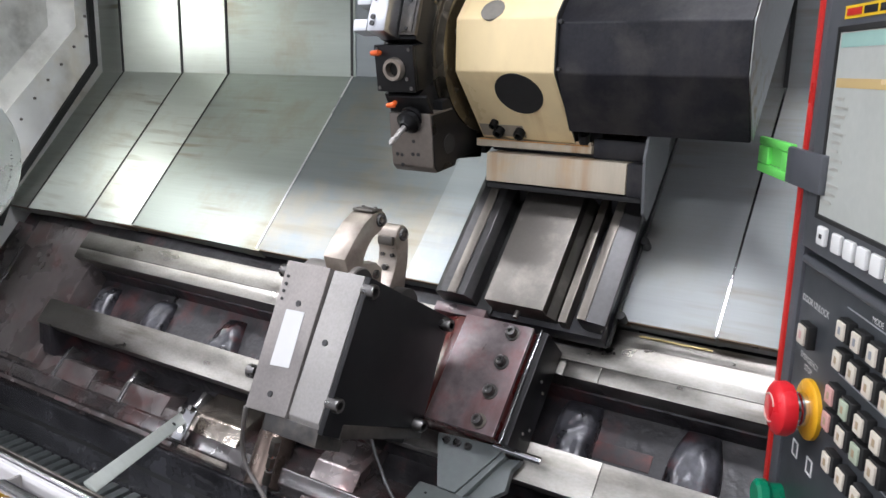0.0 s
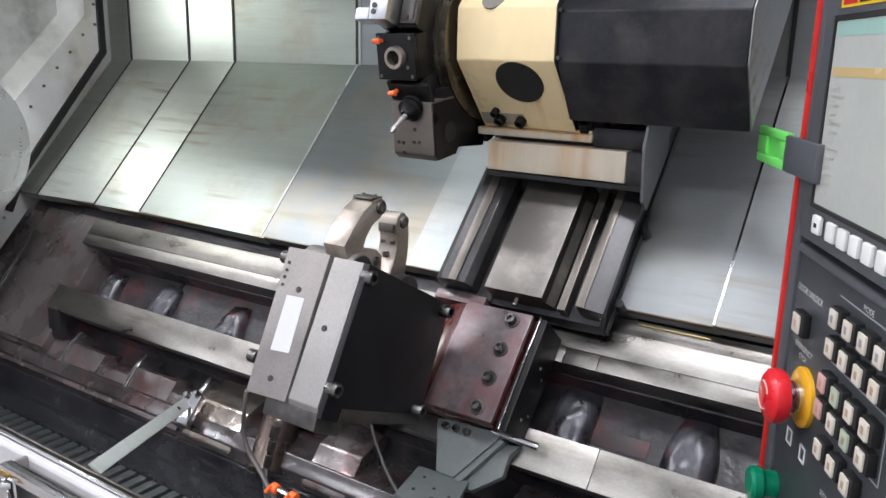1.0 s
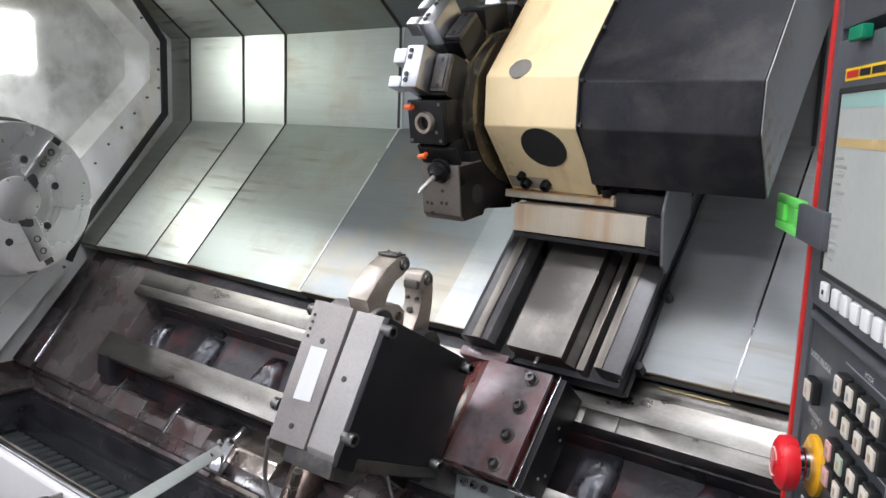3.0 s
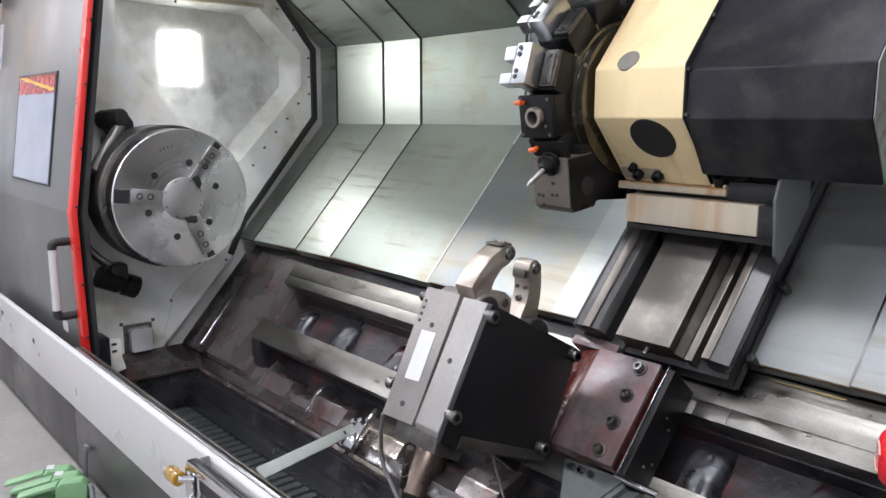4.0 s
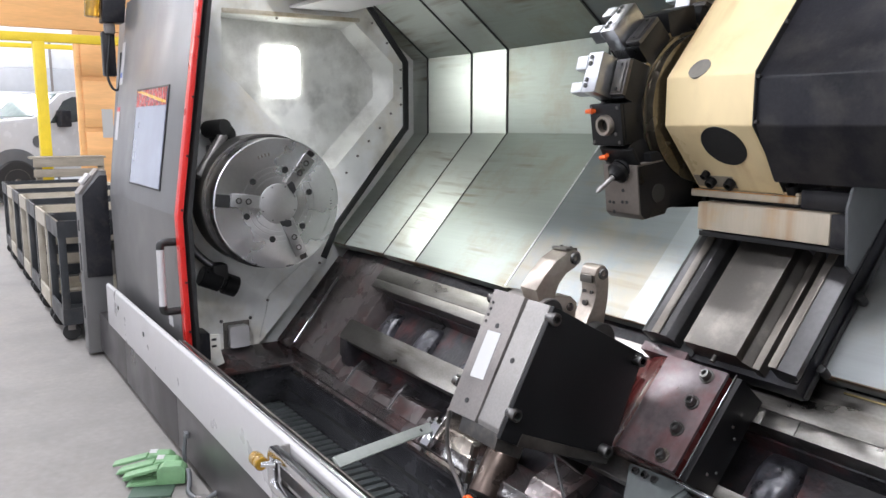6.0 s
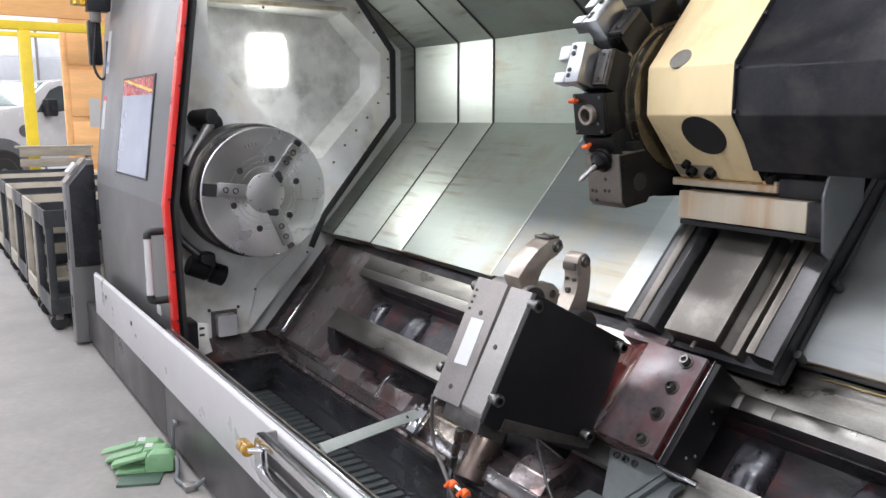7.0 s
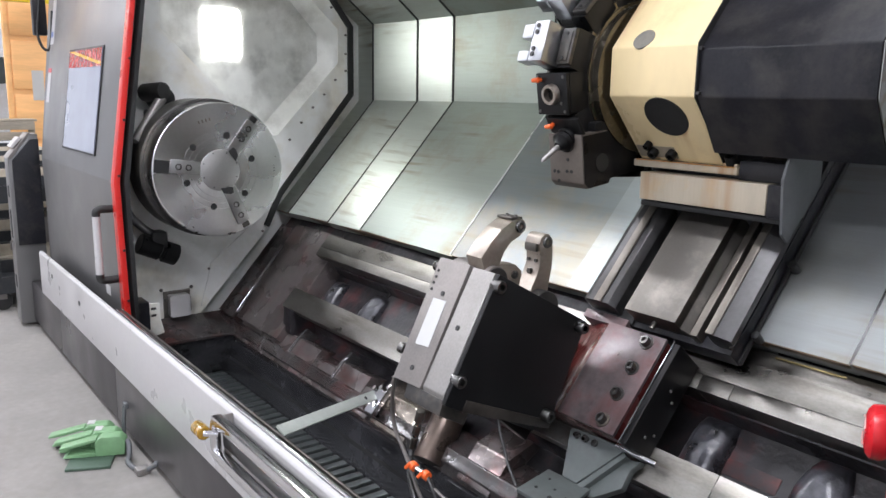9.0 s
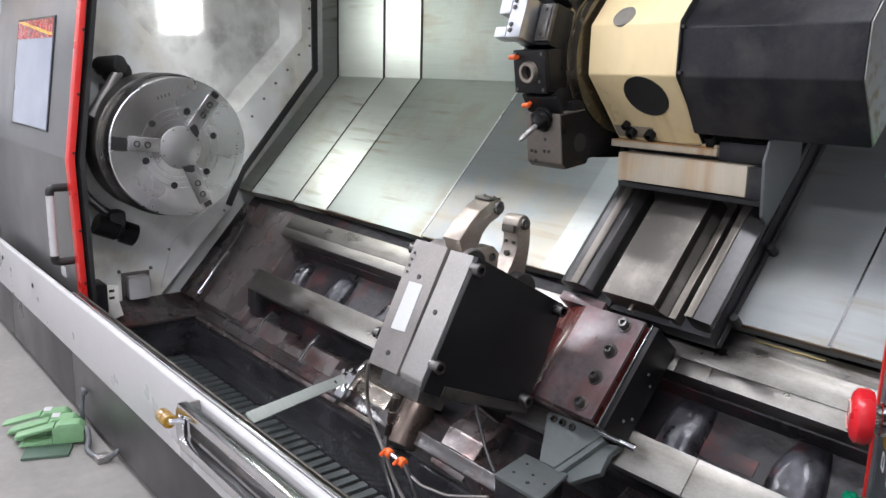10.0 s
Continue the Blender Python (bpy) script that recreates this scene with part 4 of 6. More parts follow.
part("plug", bm_box(-1.93, -1.87, -0.36, -0.30, 0.915, 0.98, 0.006), PLATE_GREY, BEACON)
part("junction", bm_box(-1.96, -1.90, -0.375, -0.30, 0.66, 0.93, 0.01), BLACK_PAINT, BEACON)
part("cable", bm_tube([(-1.89, -0.33, 0.92), (-1.88, -0.345, 0.80), (-1.88, -0.36, 0.66), (-1.86, -0.335, 0.58), (-1.85, -0.30, 0.60), (-1.84, -0.28, 0.80)], 0.008, 8), BLACK_RUBBER, BEACON)

# ---- steady rest ----
STEADY = thing("steady_rest", (1.9, 0.1, -0.6), "hydraulic steady rest with grey front plate and black side", "steady rest")
A1, A2 = Vector((0, -0.475, -0.88)), Vector((0, 0.88, -0.475))
S0 = Vector((0, -0.075, -0.085))


def sp(x, a, b):
    """A point on the steady rest: a down its front plate, b into its body."""
    return Vector((x, 0, 0)) + S0 + A1 * a + A2 * b


def steady_prism(prof, x0, x1, bevel=0.0):
    pts = [sp(0, a, b) for a, b in prof]
    return bm_prism([(p.y, p.z) for p in pts], x0, x1, "x", bevel)


def steady_quad(corners, b0, b1, bevel=0.0):
    """A plate on the front of the steady rest, its four corners given as (x, a)."""
    bm = bmesh.new()
    lo, hi = [bm.verts.new(sp(x, a, b0)) for x, a in corners], [bm.verts.new(sp(x, a, b1)) for x, a in corners]
    bm.faces.new(lo)
    bm.faces.new(hi[::-1])
    for i in range(4):
        bm.faces.new((lo[i], hi[i], hi[(i + 1) % 4], lo[(i + 1) % 4]))
    bmesh.ops.recalc_face_normals(bm, faces=bm.faces)
    if bevel:
        bmesh.ops.bevel(bm, geom=bm.edges[:], offset=bevel, segments=2, affect="EDGES", profile=0.6)
    return bm


FRONT = part("front_plate", steady_quad([(1.770, -0.002), (1.899, -0.002), (1.906, 0.336), (1.787, 0.340)], -0.004, 0.05, 0.003), PLATE_GREY, STEADY, "grey blasted front plate")
part("side_strip", steady_prism([(0.0, 0.0), (0.325, 0.0), (0.345, 0.012), (0.345, 0.05), (0.0, 0.05)], 1.908, 1.995, 0.003), PLATE_LIGHT, STEADY)
part("lower_block", steady_prism([(0.336, 0.006), (0.375, 0.012), (0.375, 0.10), (0.336, 0.10)], 1.84, 1.995, 0.003), STEEL_DARK, STEADY)
part("blank_label", steady_quad([(1.814, 0.109), (1.868, 0.107), (1.874, 0.233), (1.819, 0.237)], -0.0055, -0.0042), LABEL_WHITE, FRONT, "blank white label")
part("body", steady_prism([(0.0, 0.051), (0.33, 0.051), (0.33, 0.36), (0.02, 0.36)], 1.80, 1.985, 0.004), BLACK_PLATE, STEADY)
part("side_plate", steady_prism([(0.0, 0.0), (0.345, 0.0), (0.345, 0.06), (0.305, 0.38), (0.0, 0.362)], 1.997, 2.012, 0.003), BLACK_PLATE, STEADY, "black oxide side plate")
for a, b in ((0.028, 0.012), (0.022, 0.338), (0.278, 0.012), (0.275, 0.344)):
    bolt_head(sp(1.996 if b < 0.1 else 2.008, a, b), (1, 0, 0), 0.0165, 0.030, STEADY)
for a in (0.022, 0.262):
    bolt_head(sp(1.776, a, 0.012), (-1, 0, 0), 0.016, 0.026, STEADY)
for x, a in ((1.945, 0.16), (1.846, 0.297), (1.842, 0.091), (1.787, 0.035), (1.788, 0.053), (1.788, 0.070), (1.790, 0.088)):
    r = 0.007 if x > 1.80 else 0.004
    p = sp(x, a, -0.0035 if x < 1.90 else 0.0005)
    part("plate_hole", bm_cyl(p, p + A2 * -0.0025, r, seg=12), BLACK_RUBBER, STEADY)


def arm(outline, x0, x1, name="arm"):
    return part(name, bm_prism(outline, x0, x1, "x", 0.004), PLATE_WARM, STEADY, "curved steel gripping arm")


AX0, AX1, BX0, BX1 = 1.872, 1.936, 1.846, 1.904
ARM = arm([(-0.055, -0.105), (-0.073, -0.058), (-0.040, -0.020), (-0.005, 0.011), (0.031, 0.030), (0.057, 0.035), (0.074, 0.026), (0.080, 0.007), (0.056, -0.014), (0.028, -0.026), (0.006, -0.049), (-0.008, -0.078), (-0.02, -0.11)], AX0, AX1)
ARM2 = arm([(0.159, -0.05), (0.165, -0.032), (0.180, -0.023), (0.197, -0.026), (0.209, -0.048), (0.212, -0.08), (0.210, -0.12), (0.203, -0.155), (0.195, -0.20), (0.120, -0.20), (0.132, -0.176), (0.152, -0.14), (0.163, -0.11), (0.165, -0.085)], BX0, BX1)
part("center_slide", bm_prism([(0.000, -0.085), (0.055, -0.090), (0.078, -0.110), (0.070, -0.165), (0.0, -0.15)], AX0 + 0.004, AX1 - 0.012, "x", 0.003), PLATE_WARM, STEADY)
for y, z, o, r0, r1 in ((0.056, 0.012, ARM, AX0, AX1), (0.188, -0.047, ARM2, BX0, BX1)):
    part("roller", bm_lathe([(r0 - 0.004, 0.011), (r0 - 0.002, 0.017), (r1 + 0.003, 0.017), (r1 + 0.006, 0.014), (r1 + 0.006, 0.0085), (r1 - 0.006, 0.008), (r1 - 0.006, 0.001)], 22, "x", (0, y, z)), STEEL_BOLT, o, "pinned steel roller")
bolt_head((AX1 - 0.012, 0.052, -0.118), (1, 0, 0), 0.011, 0.005, STEADY)
part("tip_shoe", bm_box(BX0 + 0.006, BX1 - 0.006, 0.151, 0.160, -0.072, -0.050, 0.003), STEEL_GROUND, ARM2)
part("tip_shoe", bm_turn(bm_box(AX0 + 0.003, AX1 - 0.003, 0.028, 0.066, 0.032, 0.038, 0.002), (1.9, 0.047, 0.034), -2), STEEL_GROUND, ARM)
for x in (BX0 + 0.014, BX1 - 0.014):
    part("arm_screw", bm_cyl((x, 0.167, -0.098), (x, 0.158, -0.098), 0.005, seg=10), STEEL_BOLT, ARM2)
for x in (AX0 + 0.014, AX1 - 0.014):
    part("arm_screw", bm_cyl((x, 0.052, 0.036), (x, 0.053, 0.042), 0.004, seg=10), STEEL_BOLT, ARM)
part("arm_screw", bm_cyl((1.875, 0.160, -0.128), (1.875, 0.148, -0.128), 0.008, seg=14), STEEL_BOLT, ARM2)
part("pivot_drum", bm_cyl((1.800, -0.034, -0.122), (1.950, -0.034, -0.122), 0.041, seg=40, bevel=0.003), PLATE_GREY, STEADY, "round steel pivot barrel")
part("pivot_face", bm_cyl((1.9505, -0.034, -0.122), (1.953, -0.034, -0.122), 0.037, seg=40), STEEL_DARK, STEADY)
part("pivot_drum", bm_cyl((1.865, 0.158, -0.222), (1.94, 0.158, -0.222), 0.047, seg=32, bevel=0.003), STEEL_DARK, STEADY)
part("bottom_flange", steady_prism([(0.314, 0.06), (0.346, 0.06), (0.307, 0.381), (0.284, 0.381)], 1.998, 2.0145, 0.002), FLANGE_DARK, STEADY, "brown-grey bottom flange")
part("foot", bm_slant(1.80, 1.834, -0.50, -0.16, -0.012, 0.12, 0.006), STEEL_DARK, STEADY)

# ---- red block on the ways ----
TAIL = thing("tailstock_block", (2.1, 0.3, -0.5), "worn red-brown block bolted across the bed ways", "machine block")
part("block", to_slant(bm_prism([(1.835, -0.012), (1.835, 0.046), (1.893, 0.062), (1.912, 0.076), (1.938, 0.091), (1.962, 0.100), (1.985, 0.105), (2.185, 0.105), (2.185, -0.012)], -0.405, -0.110, "y", 0.006)), BLOCK_RED, TAIL)
part("top_plate", to_slant(bm_prism([(1.984, 0.106), (1.990, 0.118), (2.189, 0.118), (2.189, 0.106)], -0.405, -0.108, "y", 0.003)), WORN_RED, TAIL, "scuffed red-brown top plate")
part("upper_ear", bm_slant(1.87, 2.03, -0.1075, -0.078, -0.010, 0.098, 0.004), WORN_RED, TAIL)
for u in (-0.136, -0.217, -0.298, -0.377):
    p = slant(2.139, u, 0.118)
    part("washer", bm_cyl(p, p + OUT * 0.003, 0.020, seg=20), STEEL_DARK, TAIL)
    bolt_head(p + OUT * 0.003, OUT, 0.0135, 0.018, TAIL)
part("flank", bm_slant(2.190, 2.206, -0.405, -0.112, -0.012, 0.090, 0.002), CAST_DARK, TAIL)
part("bright_edge", bm_slant(2.2065, 2.2100, -0.412, -0.105, 0.060, 0.112, 0.001), EDGE_WET, TAIL)
SIDE = part("side_plate", bm_slant(2.2105, 2.228, -0.412, -0.110, -0.012, 0.108, 0.003), BLACK_PLATE, TAIL)
for u, h in ((-0.36, 0.05), (-0.22, 0.05), (-0.34, 0.02), (-0.24, 0.02)):
    p = slant(2.228, u, h)
    part("pin", bm_cyl(p, p + Vector((0.003, 0, 0)), 0.004, seg=8), PLATE_LIGHT, SIDE)

# ---- grey bracket in front ----
BRK = thing("grey_bracket", (2.0, 0.05, -0.7), "grey-green painted steel bracket bolted below the block", "bracket")
def bracket_plate(name, outline, h0, h1, parent):
    return part(name, to_slant(bm_prism(outline, h0, h1, "z", 0.003)), GREY_BRACKET, parent)


bracket_plate("flange", [(2.006, -0.424), (2.012, -0.416), (2.160, -0.408), (2.192, -0.417), (2.112, -0.547), (2.060, -0.547)], 0.035, 0.050, BRK)
bracket_plate("web", [(2.192, -0.418), (2.205, -0.424), (2.128, -0.560), (2.100, -0.556), (2.114, -0.546)], 0.010, 0.046, BRK)
bracket_plate("brace", [(2.205, -0.426), (2.240, -0.418), (2.222, -0.450), (2.226, -0.502), (2.160, -0.560), (2.112, -0.556)], 0.004, 0.028, BRK)
BOX2 = part("box", bm_prism([(2.035, -0.016), (2.004, 0.130), (2.150, 0.139), (2.197, -0.017)], -0.672, -0.66, "z", 0.003), GREY_BRACKET, BRK)
part("box_front", bm_prism([(2.035, -0.013), (2.020, 0.125), (2.140, 0.132), (2.192, -0.014)], -0.84, -0.673, "z", 0.003), BLACK_PAINT, BRK)
for x in (2.038, 2.070, 2.102):
    bolt_head(slant(x, -0.430, 0.050), OUT, 0.010, 0.009, BRK)
for x, y, r in ((2.06, 0.03, 0.005), (2.10, 0.06, 0.004), (2.12, 0.02, 0.006), (2.05, 0.09, 0.004), (2.15, 0.05, 0.004)):
    part("hole", bm_cyl((x, y, -0.6602), (x, y, -0.6585), r, seg=10), BLACK_RUBBER, BOX2)
part("steel_pin", bm_cyl(slant(2.17, -0.409, 0.055), slant(2.30, -0.413, 0.055), 0.009, seg=16, bevel=0.002), STEEL_BRIGHT, BRK)

# ---- brace bar, hoses, fittings ----
BAR = thing("brace_bar", (1.2, -0.1, -0.8), "flat grey steel brace bar across the chip trough", "brace bar")
bar_a, bar_b = Vector((1.04, 0.175, -0.765)), Vector((1.40, -0.385, -0.640))
bar_d = (bar_b - bar_a).normalized()
bar_u = Vector((0.75, -0.35, 0.6)).cross(bar_d).normalized()
bar_s = bar_d.cross(bar_u).normalized()
bar_bm = bm_box(0, (bar_b - bar_a).length, -0.004, 0.004, -0.019, 0.019, 0.0015)
bmesh.ops.transform(bar_bm, matrix=Matrix(((bar_d.x, bar_s.x, bar_u.x, bar_a.x), (bar_d.y, bar_s.y, bar_u.y, bar_a.y), (bar_d.z, bar_s.z, bar_u.z, bar_a.z), (0, 0, 0, 1))), verts=bar_bm.verts)
part("bar", bar_bm, BAR_PAINT, BAR)
p = bar_a + bar_d * 0.10
part("bar_hole", bm_cyl(p - bar_s * 0.006, p + bar_s * 0.006, 0.007, seg=12), BLACK_RUBBER, BAR)
part("clevis", to_slant(bm_prism([(1.02, -0.085), (1.02, -0.055), (1.05, -0.045), (1.08, -0.06), (1.08, -0.085)], -0.67, -0.565, "y", 0.004)), STEEL_BRIGHT, BAR, "bright steel clevis")
for x, u in ((1.035, -0.58), (1.07, -0.565)):
    part("pin", bm_cyl(slant(x, u, -0.06), slant(x, u, -0.035), 0.009, seg=12), STEEL_BOLT, BAR)
COLM = thing("hydraulic_cylinder", (1.40, 0.16, -0.85), "brown oily steel cylinder on the bed casting", "cylinder")
part("tube", bm_cyl(slant(1.385, -0.51, -0.11), slant(1.425, -0.705, -0.11), 0.058, seg=32, bevel=0.004), STEEL_BROWN, COLM)
FIT = thing("hose_fitting", (1.77, -0.15, -0.6), "threaded steel hose fitting with clamps", "fitting")
fit_a, fit_b = Vector((1.790, -0.15, -0.498)), Vector((1.750, -0.15, -0.622))
for f0, f1, r, m in ((0.0, 0.30, 0.013, STEEL_GROUND), (0.30, 0.38, 0.009, STEEL_BRIGHT), (0.38, 0.62, 0.011, STEEL_GROUND), (0.62, 0.70, 0.008, STEEL_BRIGHT), (0.70, 1.0, 0.010, STEEL_GROUND)):
    part("fitting_body", bm_cyl(fit_a.lerp(fit_b, f0), fit_a.lerp(fit_b, f1), r, seg=6 if r > 0.0105 else 14, bevel=0.0015), m, FIT)
for pts, r, m, words in (
        ([(1.785, -0.235, -0.385), (1.768, -0.228, -0.43), (1.740, -0.21, -0.50), (1.747, -0.205, -0.555), (1.778, -0.20, -0.60), (1.815, -0.20, -0.645), (1.855, -0.20, -0.70), (1.93, -0.20, -0.76)], 0.0055, PLATE_GREY, "thin grey cable hanging from the steady rest"),
        ([(1.748, -0.15, -0.625), (1.760, -0.165, -0.655), (1.79, -0.185, -0.69), (1.84, -0.20, -0.73), (1.90, -0.21, -0.79)], 0.0075, GUIDE_GREY, "grey hydraulic hose below the fitting"),
        ([(1.893, -0.20, -0.635), (1.913, -0.20, -0.655), (1.935, -0.20, -0.685), (1.96, -0.20, -0.73)], 0.0065, GUIDE_GREY, "grey pneumatic hose at the connector"),
        ([(1.925, -0.20, -0.655), (1.965, -0.20, -0.662), (2.008, -0.20, -0.655), (2.072, -0.20, -0.642), (2.197, -0.19, -0.592)], 0.004, PLATE_GREY, "thin grey wire along the guard"),
        ([(1.985, -0.045, -0.46), (2.0, -0.05, -0.501), (2.018, -0.05, -0.541), (2.043, -0.055, -0.58), (2.08, -0.06, -0.62)], 0.0045, GUIDE_GREY, "thin dark wire at the bracket")):
    solo("hose", bm_tube(pts, r, 8), m, words, "hose")
CAPS = thing("orange_connector", (1.86, -0.2, -0.64), "orange and steel push-fit connector", "connector")
part("body", bm_cyl((1.822, -0.20, -0.630), (1.896, -0.20, -0.636), 0.009, seg=14), STEEL_BRIGHT, CAPS)
for p in ((1.822, -0.202, -0.628), (1.880, -0.202, -0.630)):
    part("orange_cap", bm_join(bm_cyl(p, (p[0] + 0.018, p[1], p[2] - 0.002), 0.013, seg=10, bevel=0.002), bm_cyl((p[0] + 0.006, p[1] - 0.008, p[2] + 0.010), (p[0] - 0.006, p[1] - 0.016, p[2] - 0.008), 0.005, seg=8)), ORANGE, CAPS, "orange plastic cap")
solo("lower_guard", bm_prism([(1.55, -0.34), (1.86, -0.34), (1.90, -0.18), (1.70, -0.15)], -1.00, -0.87, "z", 0.006), BLACK_PAINT, "black painted guard box in the chip trough", "guard")

# ---- cross slide ----
SLIDE = thing("cross_slide", (2.1, 0.5, -0.2), "steel cross slide with dark guide ways on the slope", "machine slide")
part("saddle", bm_slant(1.885, 2.355, -0.088, 0.60, 0.028, 0.085, 0.003), BLACK_PAINT, SLIDE)
part("tongue", to_slant(bm_prism([(2.042, 0.086), (2.042, 0.105), (2.052, 0.112), (2.042, 0.120), (2.042, 0.155), (2.212, 0.155), (2.212, 0.125), (2.232, 0.105), (2.232, 0.086)], -0.072, 0.56, "y", 0.002)), STEEL_GROUND, SLIDE, "ground steel slide tongue")
part("left_guide", to_slant(bm_prism([(1.880, 0.086), (1.880, 0.140), (1.900, 0.150), (1.975, 0.150), (1.992, 0.130), (1.992, 0.086)], -0.070, 0.60, "y", 0.002)), GUIDE_GREY, SLIDE)
part("left_strip", bm_slant(1.925, 1.952, -0.070, 0.60, 0.1505, 0.155, 0.001), STRIP_TAN, SLIDE)
part("left_floor", bm_slant(1.993, 2.041, -0.085, 0.60, 0.0855, 0.092, 0.001), BLACK_RUBBER, SLIDE)
part("right_rail", bm_slant(2.246, 2.268, -0.080, 0.58, 0.086, 0.125, 0.002), STRIP_TAN, SLIDE)
part("right_guide", to_slant(bm_prism([(2.304, 0.100), (2.304, 0.148), (2.326, 0.150), (2.374, 0.140), (2.372, 0.118), (2.353, 0.104), (2.353, 0.086), (2.316, 0.086)], -0.075, 0.60, "y", 0.002)), GUIDE_GREY, SLIDE)
part("right_strip", bm_slant(2.3045, 2.327, -0.075, 0.60, 0.1505, 0.155, 0.001), STRIP_TAN, SLIDE)
part("edge_wiper", bm_slant(2.3555, 2.362, -0.085, 0.60, 0.030, 0.046, 0.001), BLACK_RUBBER, SLIDE)
part("screw_end", bm_cyl(slant(2.128, -0.092, 0.118), slant(2.128, -0.06, 0.118), 0.007, seg=12), STEEL_GROUND, SLIDE)
part("cream_strip", bm_box(1.955, 2.352, 0.500, 0.60, 0.060, 0.138, 0.003), CREAM_STAINED_SHADED, SLIDE, "rust-stained cream painted strip")
part("strip_end", bm_box(2.353, 2.395, 0.502, 0.60, 0.055, 0.138, 0.003), BLACK_PAINT, SLIDE)
part("strip_gasket", bm_box(1.95, 2.40, 0.515, 0.60, 0.040, 0.0545, 0.002), BLACK_RUBBER, SLIDE)
part("strip_top", bm_box(2.248, 2.3955, 0.535, 0.64, 0.139, 0.190, 0.004), BLACK_PAINT, SLIDE)
part("side_cheek", bm_prism([(0.485, 0.155), (0.505, 0.208), (0.66, 0.205), (0.66, 0.13), (0.53, -0.005), (0.50, 0.018)], 2.396, 2.404, "x", 0.002), GREY_DEEP, SLIDE)

# ---- tool turret ----
TURRET = thing("tool_turret", (2.2, 0.6, 0.17), "cream and black tool turret with a ring of holders", "tool turret")
octo = [(0.40, 0.350), (0.40, 0.482), (0.66, 0.80), (0.88, 0.80), (1.00, 0.62), (1.00, 0.30), (0.70, 0.16), (0.53, 0.16)]


def octo_cut(x0, x1, prof, bevel=0.005):
    return bm_prism(prof, x0, x1, "x", bevel)


part("cream_housing", octo_cut(1.912, 2.192, [(0.397, 0.350), (0.397, 0.480), (0.66, 0.80), (0.88, 0.80), (1.00, 0.62), (1.00, 0.30), (0.72, 0.172), (0.552, 0.172)]), CREAM, TURRET, "yellowed cream painted housing")
part("black_housing", octo_cut(2.196, 2.638, [(0.405, 0.350), (0.405, 0.468), (0.66, 0.785), (0.90, 0.785), (0.95, 0.72), (0.62, 0.345), (0.495, 0.206)]), BLACK_PAINT, TURRET, "satin black motor cover")
part("end_plate", octo_cut(2.6385, 2.642, [(0.408, 0.352), (0.408, 0.467), (0.66, 0.781), (0.898, 0.781), (0.945, 0.72), (0.618, 0.347), (0.495, 0.210)], 0.001), SHEET_FAR, TURRET, "pale steel end plate")
part("edge_seal", octo_cut(2.1925, 2.1955, [(0.398, 0.350), (0.398, 0.484), (0.66, 0.803), (0.88, 0.80), (1.00, 0.62), (1.00, 0.30), (0.72, 0.17), (0.550, 0.17)], 0), BLACK_RUBBER, TURRET)
for y, z in ((0.401, 0.47), (0.401, 0.36), (0.470, 0.265), (0.50, 0.607), (0.56, 0.68)):
    part("seal_screw", bm_cyl((2.203, y + 0.004, z), (2.203, y - 0.006, z), 0.005, seg=8), STEEL_DARK, TURRET)
# round plates on the housing
face_d = Vector((0, -0.759, -0.651))
p = Vector((2.077, 0.443, 0.299))
part("round_plate", bm_cyl(p - face_d * 0.01, p + face_d * 0.004, 0.066, seg=48), BLACK_RUBBER, TURRET, "round black cover plate")
up_d = Vector((0, -0.774, 0.633))
q = Vector((2.010, 0.414, 0.500))
part("grey_plug", bm_cyl(q - up_d * 0.01, q + up_d * 0.002, 0.032, seg=32), PLUG_GREY, TURRET, "round grey plug")
q = Vector((2.10, 0.60, 0.727))
part("rust_plug", bm_cyl(q - up_d * 0.01, q + up_d * 0.002, 0.012, seg=16), STEEL_BROWN, TURRET)
# Thin proud plate; its darker cream stands in for the recess's depth.
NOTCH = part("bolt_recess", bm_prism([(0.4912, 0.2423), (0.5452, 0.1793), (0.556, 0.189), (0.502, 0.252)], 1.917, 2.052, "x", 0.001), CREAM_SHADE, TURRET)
for x, y, z, r in ((1.978, 0.528, 0.198, 0.015), (2.040, 0.530, 0.196, 0.015), (1.972, 0.510, 0.219, 0.011)):
    bolt_head((x, y, z), face_d, r, 0.020, NOTCH)
for o in NOTCH.children:
    o.data.materials[0] = BLACK_HOLDER
part("foot_flange", bm_box(1.903, 2.245, 0.530, 0.66, 0.150, 0.171, 0.003), CREAM_STAINED_SHADED, TURRET, "rust-streaked cream foot flange")
bolt_head((2.222, 0.545, 0.178), (0, -0.5, 0.86), 0.017, 0.026, TURRET).data.materials[0] = BLACK_HOLDER
part("rust_seam", bm_box(1.914, 2.238, 0.5268, 0.5295, 0.1688, 0.1722, 0.0008), RUST, TURRET, "orange rust along the joint")
part("foot_boss", bm_box(2.198, 2.243, 0.533, 0.58, 0.1715, 0.180, 0.003), CREAM_STAINED_SHADED, TURRET)
part("base", bm_prism([(0.56, 0.149), (0.56, 0.139), (0.605, 0.139), (0.64, -0.02), (0.95, 0.12), (0.95, 0.172)], 1.94, 2.353, "x", 0.004), BLACK_PAINT, TURRET)
